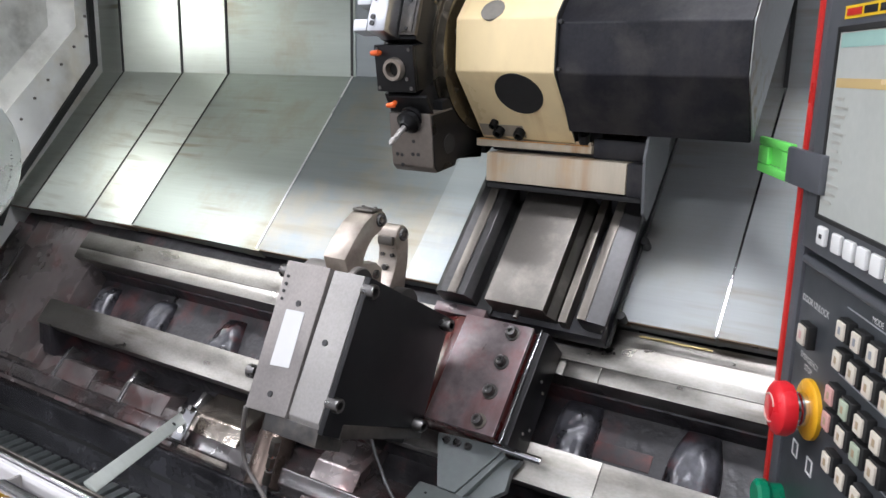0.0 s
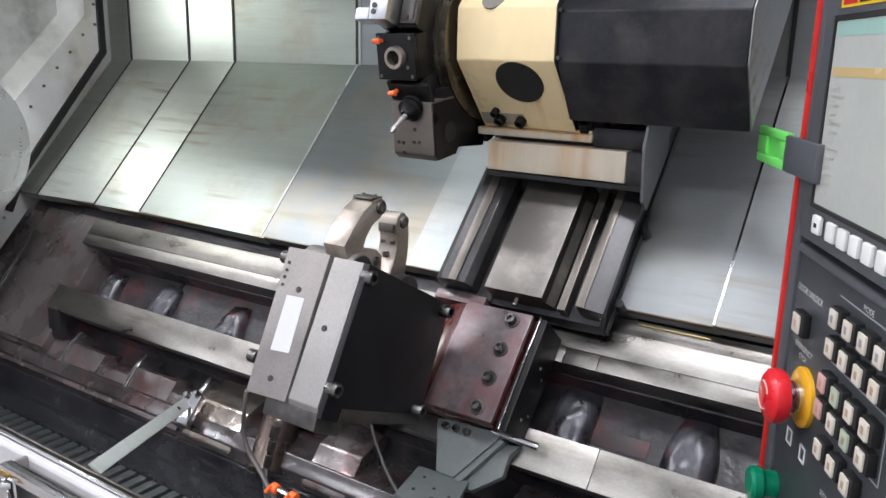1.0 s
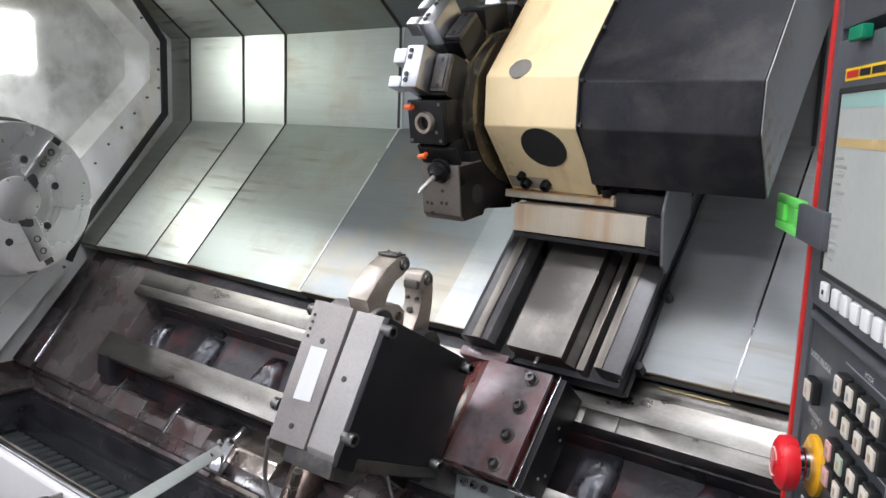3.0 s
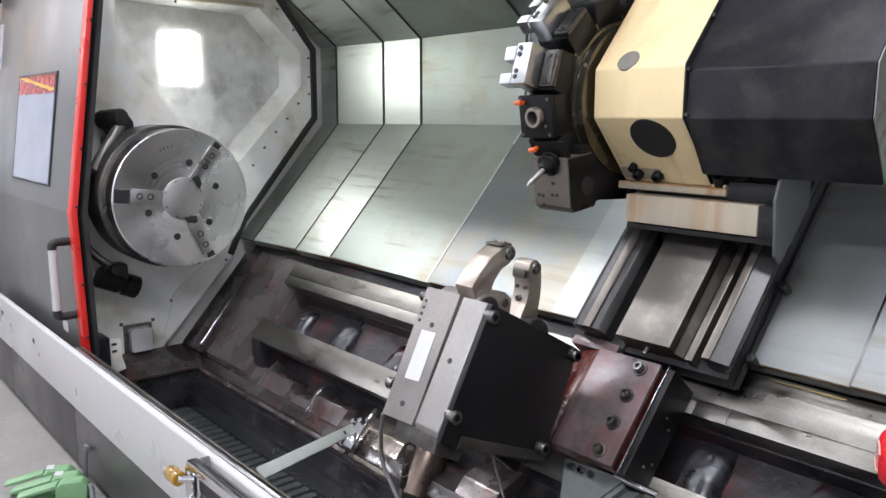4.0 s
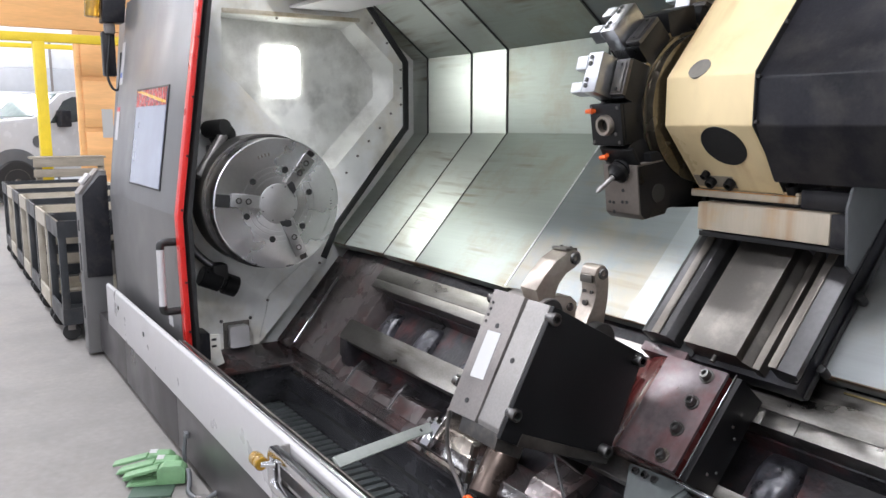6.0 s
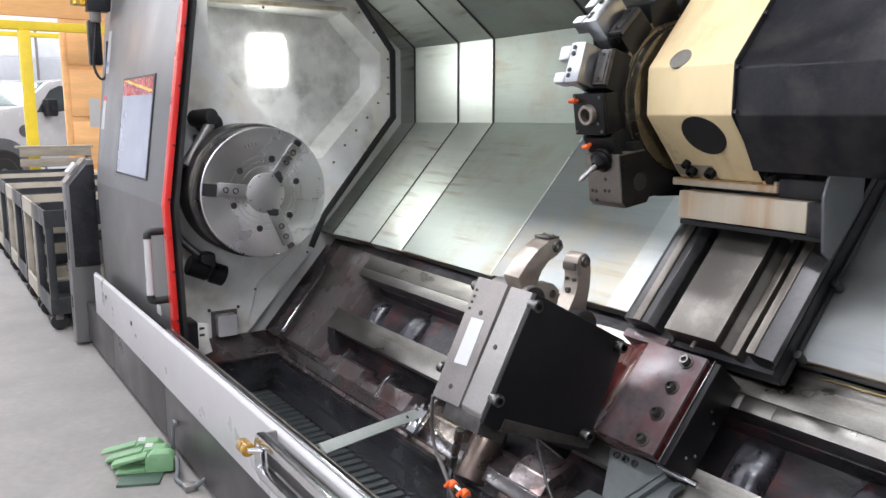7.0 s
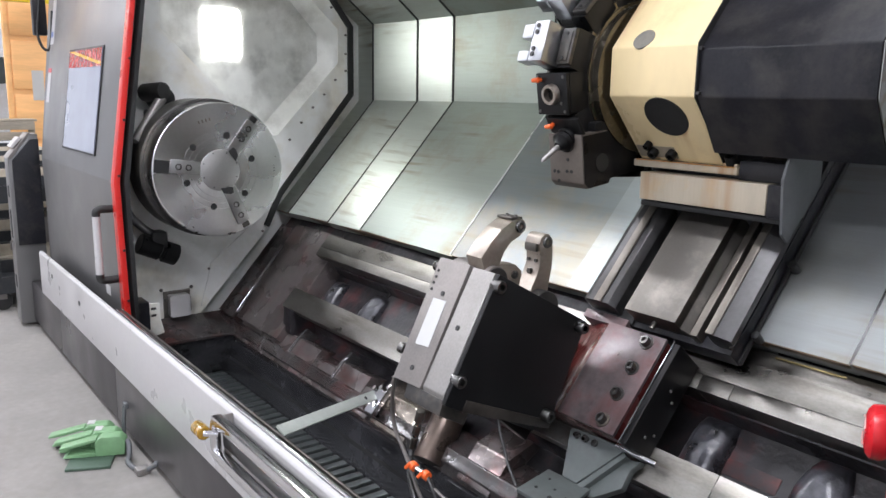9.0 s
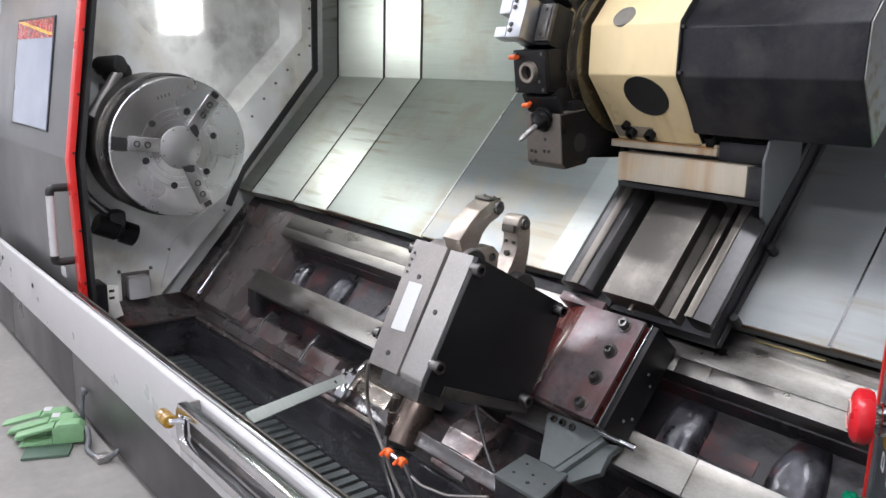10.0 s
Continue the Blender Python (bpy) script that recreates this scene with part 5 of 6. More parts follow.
part("ring", bm_lathe([(1.826, 0.20), (1.828, 0.240), (1.846, 0.244), (1.848, 0.236), (1.853, 0.236), (1.855, 0.244), (1.866, 0.242), (1.868, 0.222), (1.873, 0.222), (1.875, 0.214), (1.8985, 0.212), (1.8985, 0.15)], 96, "x", (0, 0.575, 0.40)), RING_BRONZE, TURRET, "oily bronze-coloured bearing ring")
part("tool_disc", bm_cyl((1.74, 0.575, 0.40), (1.825, 0.575, 0.40), 0.262, seg=12, bevel=0.006), STEEL_DARK, TURRET, "dark steel tool disc")


def at_station(bm, ang):
    """Turns a holder drawn at the front (towards -y) of the disc to its station."""
    return bm_turn(bm, (0, 0.575, 0.40), ang, "X")


def holder(ang, style):
    """A tool holder on the disc rim; drawn at the front station and turned about the turret axis."""
    y = 0.33
    h = part("tool_holder", at_station(bm_box(1.755, 1.868, y - 0.045, y + 0.03, 0.343, 0.457, 0.006), ang), BLACK_HOLDER, TURRET, "black tool holder")
    if style == "grip":
        part("clamp_plate", at_station(bm_join(bm_box(1.822, 1.872, y - 0.058, y - 0.0452, 0.350, 0.450, 0.002), bm_box(1.830, 1.864, y - 0.061, y - 0.058, 0.358, 0.442, 0.001)), ang), STEEL_DARK, h)
        g = part("grip_block", at_station(bm_join(bm_box(1.762, 1.818, y - 0.110, y - 0.0, 0.343, 0.457, 0.004), bm_box(1.722, 1.764, y - 0.112, y - 0.070, 0.342, 0.372, 0.003), bm_box(1.722, 1.764, y - 0.112, y - 0.070, 0.408, 0.448, 0.003)), ang), STEEL_GRIP, h, "ground steel gripper jaws")
        for x, z in ((1.778, 0.362), (1.778, 0.378), (1.778, 0.425), (1.778, 0.443)):
            part("screw", at_station(bm_cyl((x, y - 0.1105, z), (x, y - 0.113, z), 0.007, seg=10), ang), BLACK_RUBBER, g)
        for z in (0.365, 0.435):
            part("clamp_screw", at_station(bm_cyl((1.847, y - 0.0615, z), (1.847, y - 0.064, z), 0.005, seg=8), ang), BLACK_RUBBER, h)
    if style in ("bore", "drill"):
        x0 = 1.747 if style == "bore" else 1.775
        part("face_block", at_station(bm_box(x0, x0 + 0.121, y - 0.058, y - 0.0452, 0.341, 0.459, 0.005), ang), BLACK_HOLDER, h)
        part("orange_plug", at_station(bm_join(bm_cyl((x0 + 0.020, y - 0.058, 0.440), (x0 + 0.020, y - 0.072, 0.441), 0.006, seg=10), bm_cyl((x0 + 0.024, y - 0.070, 0.441), (x0 + 0.004, y - 0.075, 0.441), 0.008, 0.006, seg=10)), ang), ORANGE, h, "orange plastic plug")
    if style == "bore":
        part("sleeve", at_station(bm_lathe([(-0.030, 0.034), (-0.052, 0.034), (-0.054, 0.029), (-0.070, 0.029), (-0.076, 0.027), (-0.076, 0.019), (-0.05, 0.018), (-0.05, 0.001)], 28, "y", (1.812, y, 0.40)), ang), PLATE_WARM, h, "steel boring sleeve")
        for x, z in ((1.758, 0.352), (1.758, 0.448), (1.857, 0.352), (1.857, 0.448), (1.845, 0.375)):
            part("screw", at_station(bm_cyl((x, y - 0.0585, z), (x, y - 0.061, z), 0.005, seg=8), ang), STEEL_BOLT, h)
    if style == "drill":
        c = part("collet", at_station(bm_lathe([(-0.050, 0.029), (-0.064, 0.029), (-0.066, 0.033), (-0.074, 0.033), (-0.075, 0.029), (-0.078, 0.029), (-0.079, 0.032), (-0.090, 0.032), (-0.094, 0.022), (-0.108, 0.013)], 24, "y", (1.838, y, 0.40)), ang), BLACK_HOLDER, h, "black collet chuck")
        part("drill_bit", at_station(bm_join(bm_lathe([(-0.105, 0.0070), (-0.172, 0.0070), (-0.182, 0.001)], 12, "y", (1.838, y, 0.40)), bm_tube([(1.838 + 0.0072 * math.cos(k * 0.9), y - 0.112 - 0.0056 * k, 0.40 + 0.0072 * math.sin(k * 0.9)) for k in range(12)], 0.0014, 5, 2)), ang), PLATE_LIGHT, c, "twist drill bit")
    return h


def turning_block():
    """The square-shank block that hangs below the disc, its face towards the operator."""
    lean = 8
    at = (1.83, 0.34, 0.09)
    h = part("tool_holder", bm_turn(bm_box(1.835, 1.895, 0.39, 0.56, 0.10, 0.27, 0.008), at, lean), BLACK_HOLDER, TURRET, "black tool holder")
    b = part("turning_block", bm_turn(bm_prism([(0.330, 0.105), (0.330, 0.245), (0.435, 0.245), (0.455, 0.22), (0.455, 0.12), (0.43, 0.088), (0.345, 0.088)], 1.766, 1.897, "x", 0.004), at, lean), PLATE_BROWN, h, "brown-grey steel turning block")
    part("block_side", bm_turn(bm_prism([(0.334, 0.107), (0.334, 0.241), (0.433, 0.241), (0.452, 0.22), (0.452, 0.121), (0.428, 0.091), (0.347, 0.091)], 1.8975, 1.900, "x"), at, lean), BLACK_HOLDER, b)
    part("side_bore", bm_turn(bm_cyl((1.9005, 0.405, 0.155), (1.902, 0.405, 0.155), 0.026, seg=24), at, lean), BLACK_RUBBER, b)
    for x, z in ((1.785, 0.135), (1.800, 0.134), (1.835, 0.138), (1.852, 0.138), (1.84, 0.172), (1.80, 0.108)):
        part("hole", bm_turn(bm_cyl((x, 0.3298, z), (x, 0.328, z), 0.005, seg=8), at, lean), BLACK_RUBBER, b)


# angle 0 is straight ahead of the turret axis; positive turns downwards
for ang, style in ((-74, "plain"), (-45, "grip"), (-16, "grip"), (9, "bore"), (33, "drill"), (88, "plain"), (-103, "grip"), (116, "plain"), (145, "plain"), (-132, "plain")):
    holder(ang, style)
turning_block()

# ---- control panel (drawn in u across, v up, w out of its face) ----
PSCALE = 2.05
PU, PN = Vector((math.sin(radians(28)), -math.cos(radians(28)), 0)), Vector((-math.cos(radians(28)), -math.sin(radians(28)), 0))
P0 = Vector((2.859, 0.221, -0.274))
PM = Matrix(((PU.x, 0, PN.x, P0.x), (PU.y, 0, PN.y, P0.y), (0, 1, 0, P0.z), (0, 0, 0, 1))) @ Matrix.Scale(PSCALE, 4)
PANEL = thing("control_panel", tuple(PM @ Vector((0.1, -0.3, -0.1))), "charcoal lathe control panel with screen, keys and stop button", "control panel")


def on_panel(bm):
    bmesh.ops.transform(bm, matrix=PM, verts=bm.verts)
    bmesh.ops.recalc_face_normals(bm, faces=bm.faces)
    return bm


def bm_panel(u0, u1, v0, v1, w0, w1, bevel=0.0):
    return on_panel(bm_box(u0, u1, v0, v1, w0, w1, bevel))


UPPER = part("screen_housing", bm_panel(-0.060, 0.29, 0.146, 0.395, -0.06, 0.006, 0.004), PANEL_EDGE, PANEL, "grey screen housing")
SCREEN = part("screen", bm_panel(-0.022, 0.28, 0.184, 0.345, 0.0061, 0.0075), SCREEN_LIT, UPPER, "pale lit screen with rows of figures")
part("screen_frame", on_panel(bm_join(bm_box(-0.026, -0.0222, 0.180, 0.350, 0.006, 0.009), bm_box(-0.022, 0.28, 0.180, 0.1838, 0.006, 0.009), bm_box(-0.022, 0.28, 0.3455, 0.350, 0.006, 0.009))), BLACK_RUBBER, UPPER)
part("screen_band", bm_panel(-0.018, 0.278, 0.298, 0.306, 0.0076, 0.0078), SCREEN_BAND, SCREEN)
part("screen_head", bm_panel(-0.018, 0.278, 0.332, 0.344, 0.0076, 0.0078), SCREEN_HEAD, SCREEN)
for k in range(13):
    part("figure_row", bm_panel(-0.012, 0.004 + 0.006 * (k % 3), 0.196 + 0.0076 * k, 0.1985 + 0.0076 * k, 0.0076, 0.0078), SCREEN_TEXT, SCREEN)
part("maker_strip", bm_panel(-0.020, 0.25, 0.356, 0.367, 0.0061, 0.0068), YELLOW_STRIP, UPPER, "yellow strip with dark bars")
for u0, u1, m in ((-0.015, 0.015, 1), (0.020, 0.045, 0), (0.050, 0.08, 0)):
    part("strip_bar", bm_panel(u0, u1, 0.3585, 0.3645, 0.0069, 0.0073), RED_PAINT if m else BLACK_PAINT, UPPER)
for k in range(9):
    u = -0.012 + 0.0262 * k + (0.008 if k else 0)
    part("soft_key", bm_panel(u, u + 0.018, 0.158, 0.175, 0.0061, 0.011, 0.002), KEY_WHITE, UPPER, "white soft key")
part("key_bar", bm_panel(0.002 - 0.006, 0.002, 0.1645, 0.1685, 0.0111, 0.0114), BLACK_PAINT, UPPER)
part("top_button", bm_panel(0.005, 0.040, 0.388, 0.400, 0.0061, 0.016, 0.002), GREEN_BUTTON, UPPER)
LOWER = part("key_housing", bm_panel(-0.060, 0.29, -0.33, 0.138, -0.06, 0.0, 0.004), PANEL_DARK, PANEL, "charcoal key housing")
part("housing_ridge", on_panel(bm_cyl((-0.056, 0.134, 0.0), (0.286, 0.134, 0.0), 0.0045, seg=12)), PANEL_EDGE, LOWER)
part("upper_hood", bm_panel(-0.060, 0.29, 0.405, 0.62, -0.06, 0.004, 0.004), PANEL_EDGE, PANEL)
part("red_edge", bm_panel(-0.094, -0.084, -0.40, 0.66, -0.05, 0.004, 0.002), RED_PAINT, PANEL, "red painted edge strip")
part("edge_frame", bm_panel(-0.083, -0.061, -0.40, 0.66, -0.06, 0.002, 0.002), PANEL_EDGE, PANEL)
part("edge_rubber", bm_panel(-0.104, -0.0945, -0.40, 0.66, -0.06, -0.004, 0.001), BLACK_RUBBER, PANEL)
ES = part("stop_collar", on_panel(bm_lathe([(0.0, 0.029), (0.004, 0.029), (0.006, 0.026), (0.006, 0.016)], 40, "z")), YELLOW_RING, LOWER, "yellow emergency stop collar")
part("stop_neck", on_panel(bm_lathe([(0.006, 0.016), (0.012, 0.016), (0.013, 0.014), (0.021, 0.014)], 28, "z")), STEEL_BRIGHT, ES)
part("stop_button", on_panel(bm_lathe([(0.018, 0.015), (0.019, 0.024), (0.024, 0.0265), (0.032, 0.0255), (0.036, 0.021), (0.038, 0.014), (0.038, 0.001)], 40, "z")), STOP_RED, ES, "red mushroom stop button")

for turn in (25, 205):
    arc = [(0.0135 * math.cos(radians(turn + 13 * k)), 0.0135 * math.sin(radians(turn + 13 * k)), 0.0383) for k in range(9)]
    part("arrow_mark", on_panel(bm_tube(arc, 0.0009, 6, 2)), KEY_PINK, ES, "pale turning arrow")


def square_key(u, v, cap, sub, size=0.0105):
    k = part("key", bm_panel(u - size, u + size, v - size * 0.92, v + size * 0.92, 0.0, 0.008, 0.0015), BLACK_RUBBER, LOWER)
    part("cap", bm_panel(u - size * 0.78, u + size * 0.62, v - size * 0.72, v + size * 0.72, 0.0081, 0.0105, 0.001), cap, k)
    part("symbol", bm_panel(u - size * 0.3, u + size * 0.15, v - size * 0.3, v + size * 0.3, 0.0106, 0.0108), sub, k)


random.seed(5)
for row, v, n in ((0, 0.099, 8), (1, 0.0725, 8), (2, 0.0385, 8), (3, 0.0145, 8), (4, -0.0185, 3)):
    for c in range(n):
        cap = KEY_PINK if (row in (2, 3) and c == 0) else (KEY_GREEN if (row, c) in ((2, 1), (3, 2)) else KEY_CREAM)
        u = 0.064 + 0.0302 * c - (0.005 if row in (2, 3) else 0) + (0.006 if row == 4 else 0) + (0.028 if c > 3 and row != 4 else 0)
        square_key(u, v, cap, KEY_TAN if row else KEY_GREY)
for u, v in ((0.17, -0.025), (0.20, -0.025), (0.17, -0.05), (0.20, -0.05), (0.23, -0.05), (0.23, -0.025)):
    square_key(u, v, KEY_CREAM, KEY_TAN)
square_key(-0.02, 0.067, KEY_CREAM, KEY_PINK, 0.0125)
square_key(0.075, -0.082, STOP_RED, RED_PAINT, 0.010)
part("start_button", on_panel(bm_lathe([(0.0, 0.014), (0.012, 0.014), (0.016, 0.0175), (0.024, 0.0175), (0.027, 0.014), (0.027, 0.001)], 28, "z", (-0.046, -0.118, 0))), GREEN_BUTTON, LOWER, "green start button")
for u0, u1, v0, v1 in ((0.050, 0.165, 0.1155, 0.1168), (0.050, 0.165, 0.0555, 0.0568), (0.060, 0.165, -0.0005, 0.0008), (0.165, 0.1663, 0.0, 0.1155)):
    part("group_line", bm_panel(u0, u1, v0, v1, 0.0002, 0.0006), KEY_GREY, LOWER)
for u, v in ((-0.024, -0.052), (0.014, -0.052)):
    part("marker_frame", on_panel(bm_join(bm_box(u - 0.007, u + 0.007, v - 0.008, v - 0.0065, 0, 0.001), bm_box(u - 0.007, u + 0.007, v + 0.0065, v + 0.008, 0, 0.001), bm_box(u - 0.007, u - 0.0055, v - 0.008, v + 0.008, 0, 0.001), bm_box(u + 0.0055, u + 0.007, v - 0.008, v + 0.008, 0, 0.001))), KEY_WHITE, LOWER)


def lettering(text, u, v, size, parent):
    """Printed words on the panel face."""
    cu = bpy.data.curves.new("lettering", "FONT")
    cu.body, cu.size, cu.align_x = text, size, "CENTER"
    tmp = bpy.data.objects.new("lettering", cu)
    me = bpy.data.meshes.new_from_object(tmp)
    bm = bmesh.new()
    bm.from_mesh(me)
    bpy.data.objects.remove(tmp)
    bmesh.ops.translate(bm, vec=(u, v, 0.0008), verts=bm.verts)
    part("lettering", on_panel(bm), KEY_WHITE, parent, "white printed words", smooth=0)


lettering("DOOR UNLOCK", -0.018, 0.094, 0.009, LOWER)
lettering("EMERGENCY", -0.016, 0.040, 0.008, LOWER)
lettering("STOP", -0.016, 0.031, 0.008, LOWER)
lettering("MODE", 0.108, 0.1185, 0.007, LOWER)
lettering("START", -0.030, -0.032, 0.007, LOWER)
lettering("STOP", 0.075, -0.062, 0.007, LOWER)
TAGM = part("tag_mount", bm_panel(-0.105, -0.012, 0.202, 0.238, 0.0065, 0.014, 0.002), PANEL_EDGE, PANEL)
part("memory_stick", on_panel(bm_join(bm_box(-0.212, -0.106, 0.231, 0.240, 0.004, 0.011, 0.002), bm_box(-0.212, -0.106, 0.2005, 0.2105, 0.004, 0.011, 0.002), bm_box(-0.212, -0.178, 0.211, 0.2305, 0.004, 0.011, 0.002), bm_box(-0.132, -0.106, 0.211, 0.2305, 0.004, 0.011, 0.002), bm_box(-0.178, -0.132, 0.211, 0.2305, 0.002, 0.006))), GREEN_TAG, TAGM, "bright green plastic holder")
solo("panel_post", on_panel(bm_box(0.02, 0.20, -0.62, -0.331, -0.06, -0.012, 0.003)), PANEL_EDGE, "grey post that carries the control panel", "post")

# ---- foot pedals ----
PED = thing("foot_switch", (0.1, -0.68, -1.15), "green cast foot switch with three pedals", "foot switch")
part("base", bm_turn(bm_box(0.02, 0.27, -0.72, -0.55, -1.15, -1.138, 0.003), (0.13, -0.62, -1.1), -24, "Z"), GREEN_DARK, PED, "dark rubber base mat")


def foot_unit(x, y, turn, tag):
    """One pedal under a cast hood, over a flat tray."""
    at = (x, y, -1.1)
    body = part("hood", bm_turn(bm_prism([(y + 0.07, -1.138), (y + 0.075, -1.075), (y + 0.055, -1.055), (y - 0.02, -1.055), (y - 0.045, -1.075), (y - 0.045, -1.138)], x - 0.031, x + 0.031, "x", 0.008), at, turn, "Z"), GREEN_PEDAL, PED, "green cast hood")
    part("tray", bm_turn(bm_prism([(y - 0.045, -1.138), (y - 0.045, -1.120), (y - 0.150, -1.124), (y - 0.172, -1.138)], x - 0.029, x + 0.029, "x", 0.004), at, turn, "Z"), GREEN_PEDAL, body)
    part("pedal", bm_turn(bm_prism([(y - 0.040, -1.062), (y - 0.035, -1.074), (y - 0.125, -1.095), (y - 0.180, -1.103), (y - 0.182, -1.094), (y - 0.12, -1.080)], x - 0.027, x + 0.027, "x", 0.004), at, turn, "Z"), GREEN_PEDAL, body, "green pedal plate")
    if tag:
        part("maker_plate", bm_turn(bm_box(x - 0.03, x + 0.012, y - 0.03, y + 0.0, -1.0548, -1.0535), at, turn, "Z"), LABEL_WHITE, body, "small white plate")


for x, y, turn, tag in ((0.010, -0.600, -24, True), (0.092, -0.590, -24, True), (0.160, -0.588, -24, False)):
    foot_unit(x, y, turn, tag)
solo("pedal_cable", bm_tube([(0.175, -0.535, -1.10), (0.215, -0.520, -1.085), (0.262, -0.53, -1.12), (0.30, -0.545, -1.138), (0.385, -0.53, -1.138), (0.42, -0.50, -1.13), (0.45, -0.46, -1.09)], 0.011, 10), GREY_DEEP, "grey armoured cable of the foot switch", "cable")
solo("cable_clamp", bm_box(0.375, 0.425, -0.545, -0.495, -1.15, -1.122, 0.006), PLATE_LIGHT, "grey cable clamp on the floor", "clamp")
solo("prop_rod", bm_join(bm_tube([(0.075, -0.50, -1.148), (0.072, -0.497, -1.05), (0.070, -0.490, -0.985)], 0.009, 8), bm_box(0.045, 0.085, -0.492, -0.476, -0.995, -0.972, 0.003)), GREY_DEEP, "dark prop rod hooked on the cover", "rod")

# ---- service carts in a row ----
def cart(x, paint, tray):
    """A two-shelf service cart, its long side across the row."""
    c = thing("service_cart", (x, 0, -1.15), "two-shelf steel service cart on black castors", "cart", "row of carts")
    y0, y1, w = -0.63, 0.42, 0.62
    x0, x1 = x - w / 2, x + w / 2
    for px in (x0, x1 - 0.05):
        for py in (y0, y1 - 0.05):
            part("leg", bm_box(px, px + 0.05, py, py + 0.05, -1.03, -0.30, 0.004), paint, c)
    for z in (-0.40, -1.02):
        part("tray", bm_join(bm_box(x0 + 0.01, x1 - 0.01, y0 + 0.01, y1 - 0.01, z, z + 0.012), bm_box(x0, x1, y0 - 0.004, y0 + 0.012, z - 0.012, z + 0.105), bm_box(x0, x1, y1 - 0.012, y1 + 0.004, z - 0.012, z + 0.105), bm_box(x0 - 0.003, x0 + 0.012, y0, y1, z - 0.012, z + 0.105), bm_box(x1 - 0.012, x1 + 0.003, y0, y1, z - 0.012, z + 0.105)), tray, c)
    for px in (x0 + 0.05, x1 - 0.05):
        for py in (y0 + 0.05, y1 - 0.05):
            w_ = part("castor", bm_cyl((px - 0.018, py, -1.09), (px + 0.018, py, -1.09), 0.06, seg=20, bevel=0.006), BLACK_RUBBER, c)
            part("fork", bm_box(px - 0.026, px + 0.026, py - 0.025, py + 0.025, -1.075, -1.032, 0.004), PLATE_GREY, w_)
    return c


for k, x in enumerate((-2.85, -3.55, -4.25, -4.95, -5.65, -6.35, -7.05)):
    cart(x, (CART_DARK, CART_BEIGE)[k % 2], (CART_DARK, CART_BEIGE)[k % 2])
for x, z, m in ((-2.85, -1.0, CART_BEIGE), (-2.85, -0.72, PLATE_LIGHT)):
    solo("cart_box", bm_box(x - 0.2, x + 0.2, -0.3, 0.3, z, z + 0.18, 0.01), m, "small box on the cart shelf", "box")

# ---- yellow barrier ----
BARR = thing("safety_barrier", (-9.3, 0.3, -1.15), "yellow painted steel safety barrier", "barrier")
for y in (0.085,):
    part("post", bm_box(-9.38, -9.22, y - 0.075, y + 0.075, -1.15, 1.533, 0.01), YELLOW_PAINT, BARR)
part("top_rail", bm_box(-9.36, -9.24, -2.6, 1.6, 1.534, 1.656, 0.01), YELLOW_PAINT, BARR)

FARB = thing("safety_barrier", (-17.5, 0.35, -1.15), "yellow painted steel barrier beyond the truck", "barrier")
part("post", bm_box(-17.56, -17.44, -0.06, 0.07, -1.15, 2.30, 0.01), YELLOW_PAINT, FARB)
part("top_rail", bm_box(-17.54, -17.46, 0.071, 1.97, 2.14, 2.25, 0.01), YELLOW_PAINT, FARB)

# ---- timber frame ----
WOODF = thing("timber_partition", (-10.0, 1.0, -1.15), "orange stained timber partition with a header board", "partition")
part("header_board", bm_box(-10.06, -9.98, -3.0, 1.9, 1.80, 3.2, 0.01), WOOD, WOODF)
JAMB = part("jamb_board", bm_box(-10.08, -10.0, 0.645, 1.36, -1.15, 1.798, 0.008), WOOD, WOODF)
for z0, z1 in ((1.12, 1.70), (0.34, 1.04), (-0.40, 0.26), (-1.05, -0.48)):
    part("raised_panel", bm_box(-10.001, -9.972, 0.735, 1.30, z0, z1, 0.014), WOOD, JAMB)
part("stile", bm_box(-9.999, -9.985, 0.655, 0.715, -1.15, 1.79, 0.005), WOOD, JAMB)
part("side_board", bm_box(-10.08, -10.0, 1.362, 2.6, -1.15, 1.798, 0.008), WOOD, WOODF)
solo("notice_sheet", bm_box(-9.970, -9.966, 0.98, 1.14, 0.18, 0.62), LABEL_WHITE, "white notice sheet pinned on the timber", "notice")

# ---- crate behind the carts ----
CRATE = thing("wooden_crate", (-8.7, 0.25, -1.15), "grey weathered wooden crate on legs", "crate")
for z in (-0.34, -0.20):
    part("board", bm_box(-8.75, -8.70, -0.15, 0.75, z, z + 0.11, 0.006), CRATE_WOOD, CRATE)
for y in (-0.12, 0.68):
    part("leg", bm_box(-8.82, -8.751, y, y + 0.08, -1.15, -0.12, 0.006), CRATE_WOOD, CRATE)
part("top", bm_box(-9.05, -8.70, -0.18, 0.78, -0.089, -0.06, 0.005), CRATE_WOOD, CRATE)

# ---- parked pickup truck ----
TRUCK = thing("pickup_truck", (-15.4, 1.6, -1.15), "white pickup truck parked across the bay", "truck")
body_prof = [(-0.95, -0.55), (-0.98, -0.05), (-0.90, 0.30), (-0.55, 0.42), (0.20, 0.50), (0.45, 0.53), (1.00, 1.02), (1.30, 1.08), (2.30, 1.08), (2.62, 0.98), (2.80, 0.50), (4.9, 0.45), (4.95, -0.55)]
part("body", bm_prism(body_prof, -16.35, -14.5, "x", 0.05), TRUCK_WHITE, TRUCK)
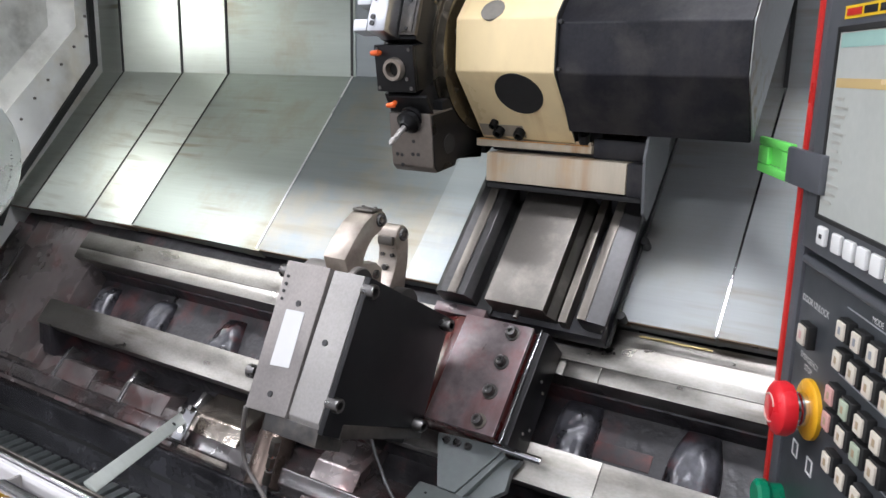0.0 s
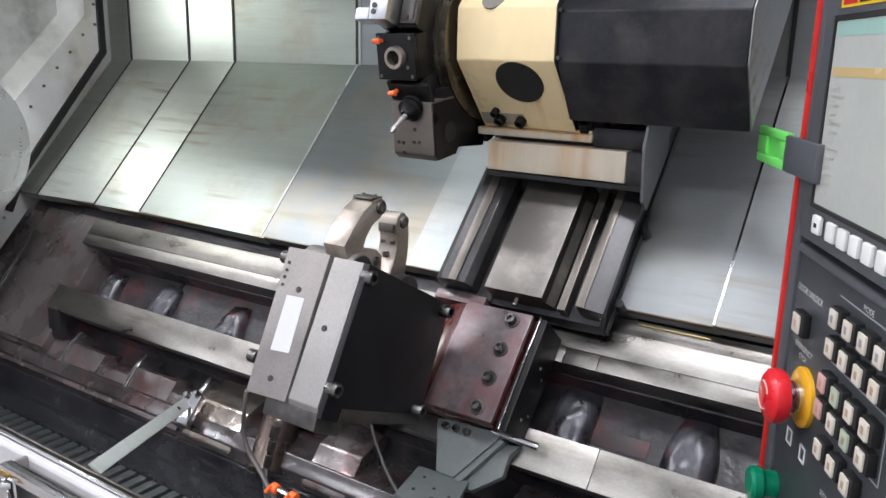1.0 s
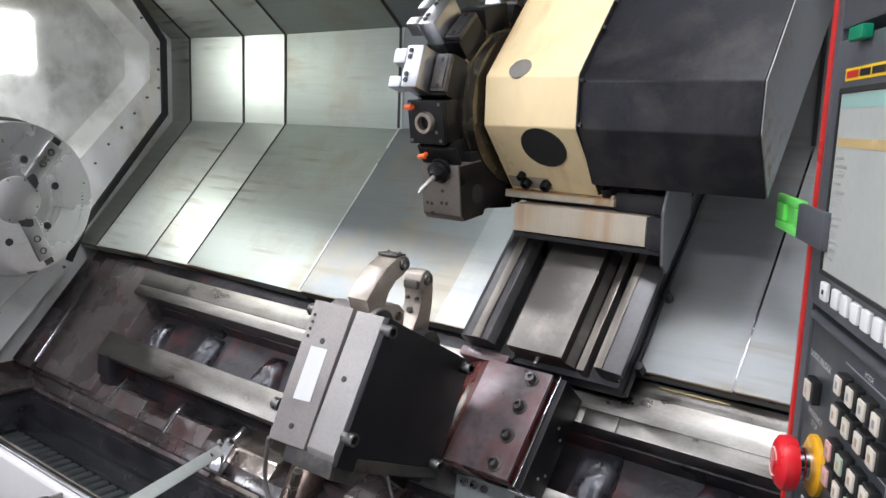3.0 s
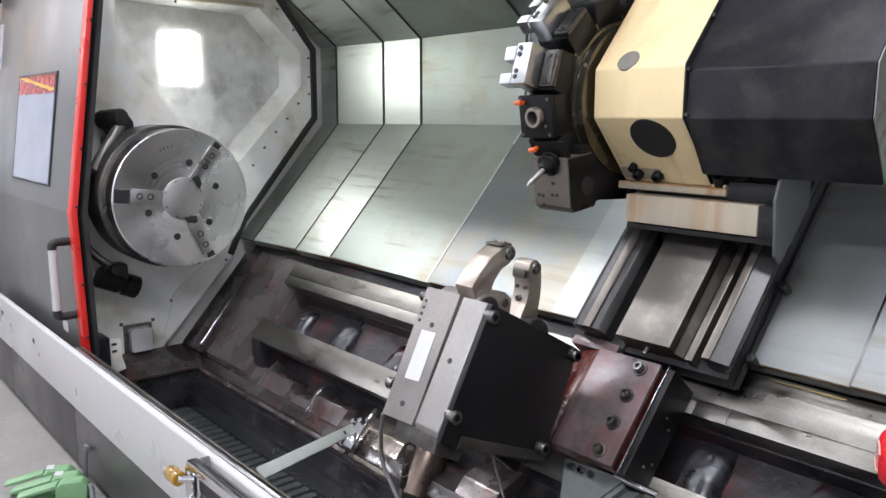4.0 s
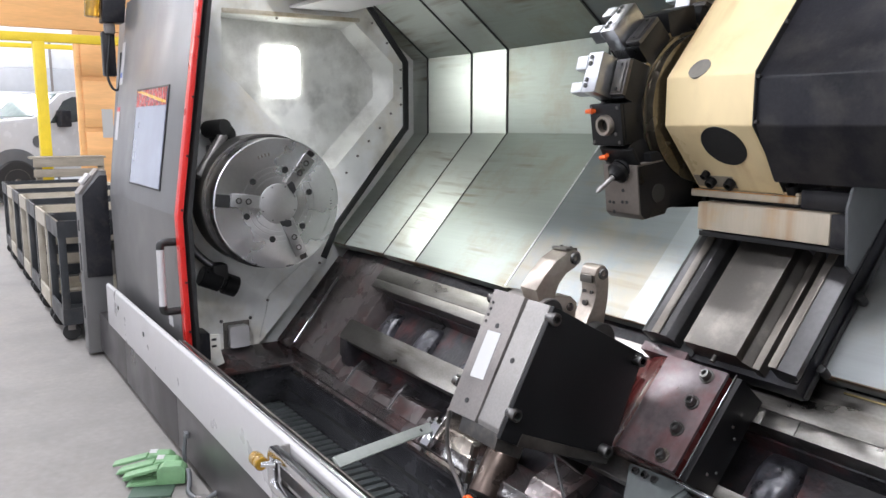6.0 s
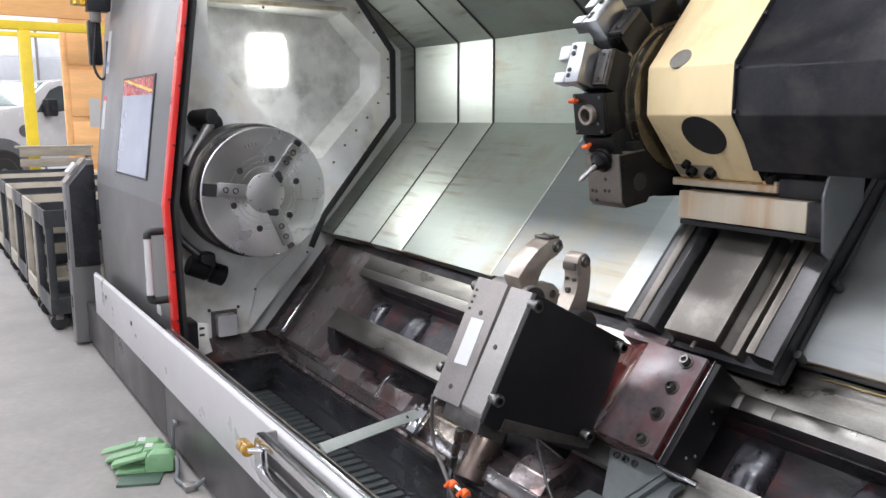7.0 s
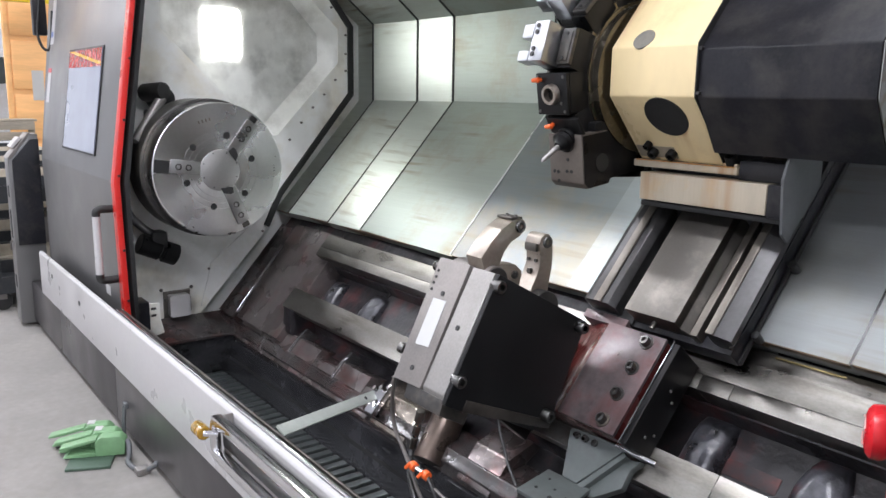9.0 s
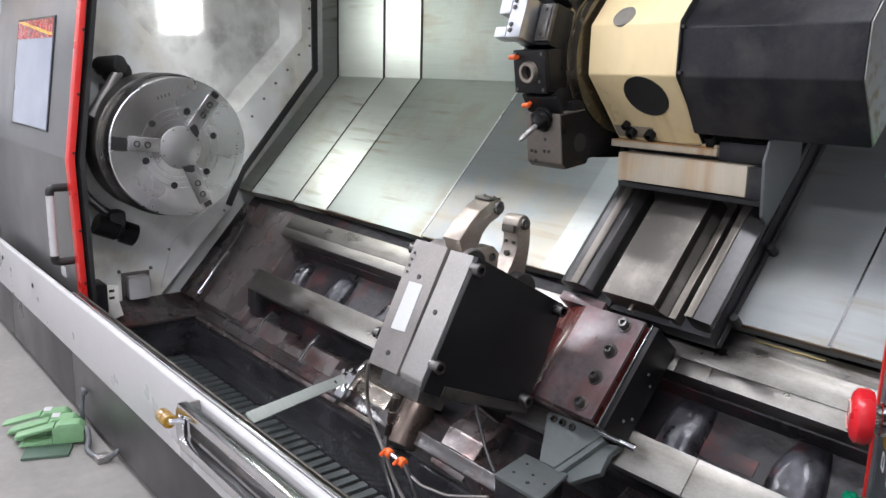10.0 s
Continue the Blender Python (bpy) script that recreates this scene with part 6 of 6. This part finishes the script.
part("side_window", bm_prism([(0.74, 0.42), (1.04, 0.86), (1.24, 0.95), (1.72, 0.95), (1.72, 0.50), (1.10, 0.42)], -14.515, -14.49, "x", 0.01), TRUCK_GLASS, TRUCK, "dark side window")
part("side_window", bm_prism([(1.80, 0.46), (1.80, 0.96), (2.28, 0.96), (2.55, 0.50)], -14.515, -14.49, "x", 0.01), TRUCK_GLASS, TRUCK, "dark side window")
part("windscreen", bm_prism([(0.47, 0.545), (0.98, 0.995), (0.965, 1.01), (0.455, 0.56)], -16.2, -14.62, "x"), TRUCK_SCREEN, TRUCK, "pale reflecting windscreen")
MIR = part("mirror", bm_box(-14.49, -14.28, 0.86, 1.08, 0.34, 0.68, 0.04), BLACK_PAINT, TRUCK, "black wing mirror")
part("mirror_arm", bm_cyl((-14.50, 1.10, 0.46), (-14.38, 1.02, 0.46), 0.025, seg=8), BLACK_PAINT, MIR)
part("vent_badge", bm_cyl((-14.50, 0.48, 0.06), (-14.485, 0.48, 0.06), 0.12, seg=20), GREY_DEEP, TRUCK)
part("door_line", bm_box(-14.502, -14.494, 0.60, 0.612, -0.45, 0.46), BLACK_RUBBER, TRUCK)
part("door_line", bm_box(-14.502, -14.494, 1.74, 1.752, -0.45, 0.46), BLACK_RUBBER, TRUCK)
part("step_bar", bm_box(-14.50, -14.38, 0.70, 2.6, -0.66, -0.58, 0.02), BLACK_PAINT, TRUCK)
for y in (-0.02, 3.7):
    arch = part("wheel_arch", bm_lathe([(-14.50, 0.55), (-14.47, 0.55), (-14.46, 0.50), (-14.46, 0.02)], 40, "x", (0, y, -0.62)), GREY_DEEP, TRUCK, "dark wheel arch")
    tyre = part("wheel", bm_lathe([(-14.72, 0.25), (-14.72, 0.40), (-14.69, 0.43), (-14.45, 0.43), (-14.42, 0.40), (-14.42, 0.27)], 40, "x", (0, y, -0.72)), BLACK_RUBBER, TRUCK, "black tyre")
    part("rim", bm_lathe([(-14.45, 0.268), (-14.418, 0.262), (-14.44, 0.20), (-14.43, 0.08), (-14.40, 0.06), (-14.40, 0.01)], 28, "x", (0, y, -0.72)), STEEL_GROUND, tyre, "steel rim")

TRUCK.rotation_euler = (0, 0, radians(22))
TRUCK.location.y -= 0.4

# ---- roller doors at the far end ----
DOORS = thing("roller_door", (-20.0, 1.5, -1.15), "white sectional roller door with a row of panes", "roller door")
for k in range(7):
    part("panel", bm_box(-20.06, -20.0, -4.0, 8.0, -1.14 + 0.6 * k, -0.56 + 0.6 * k, 0.02), DOOR_WHITE if k not in (4,) else DOOR_GREY, DOORS)
for y in (-3.0, -1.4, 0.2, 1.8, 3.4, 5.0):
    part("pane", bm_box(-19.998, -19.99, y, y + 1.2, 0.78, 1.10, 0.004), PANE_SKY, DOORS, "bright window pane")
for y in (1.20, 1.45):
    solo("ladder_rail", bm_box(-19.6, -19.55, y, y + 0.06, -1.15, 2.6, 0.005), PLATE_GREY, "grey ladder rail at the far wall", "ladder")
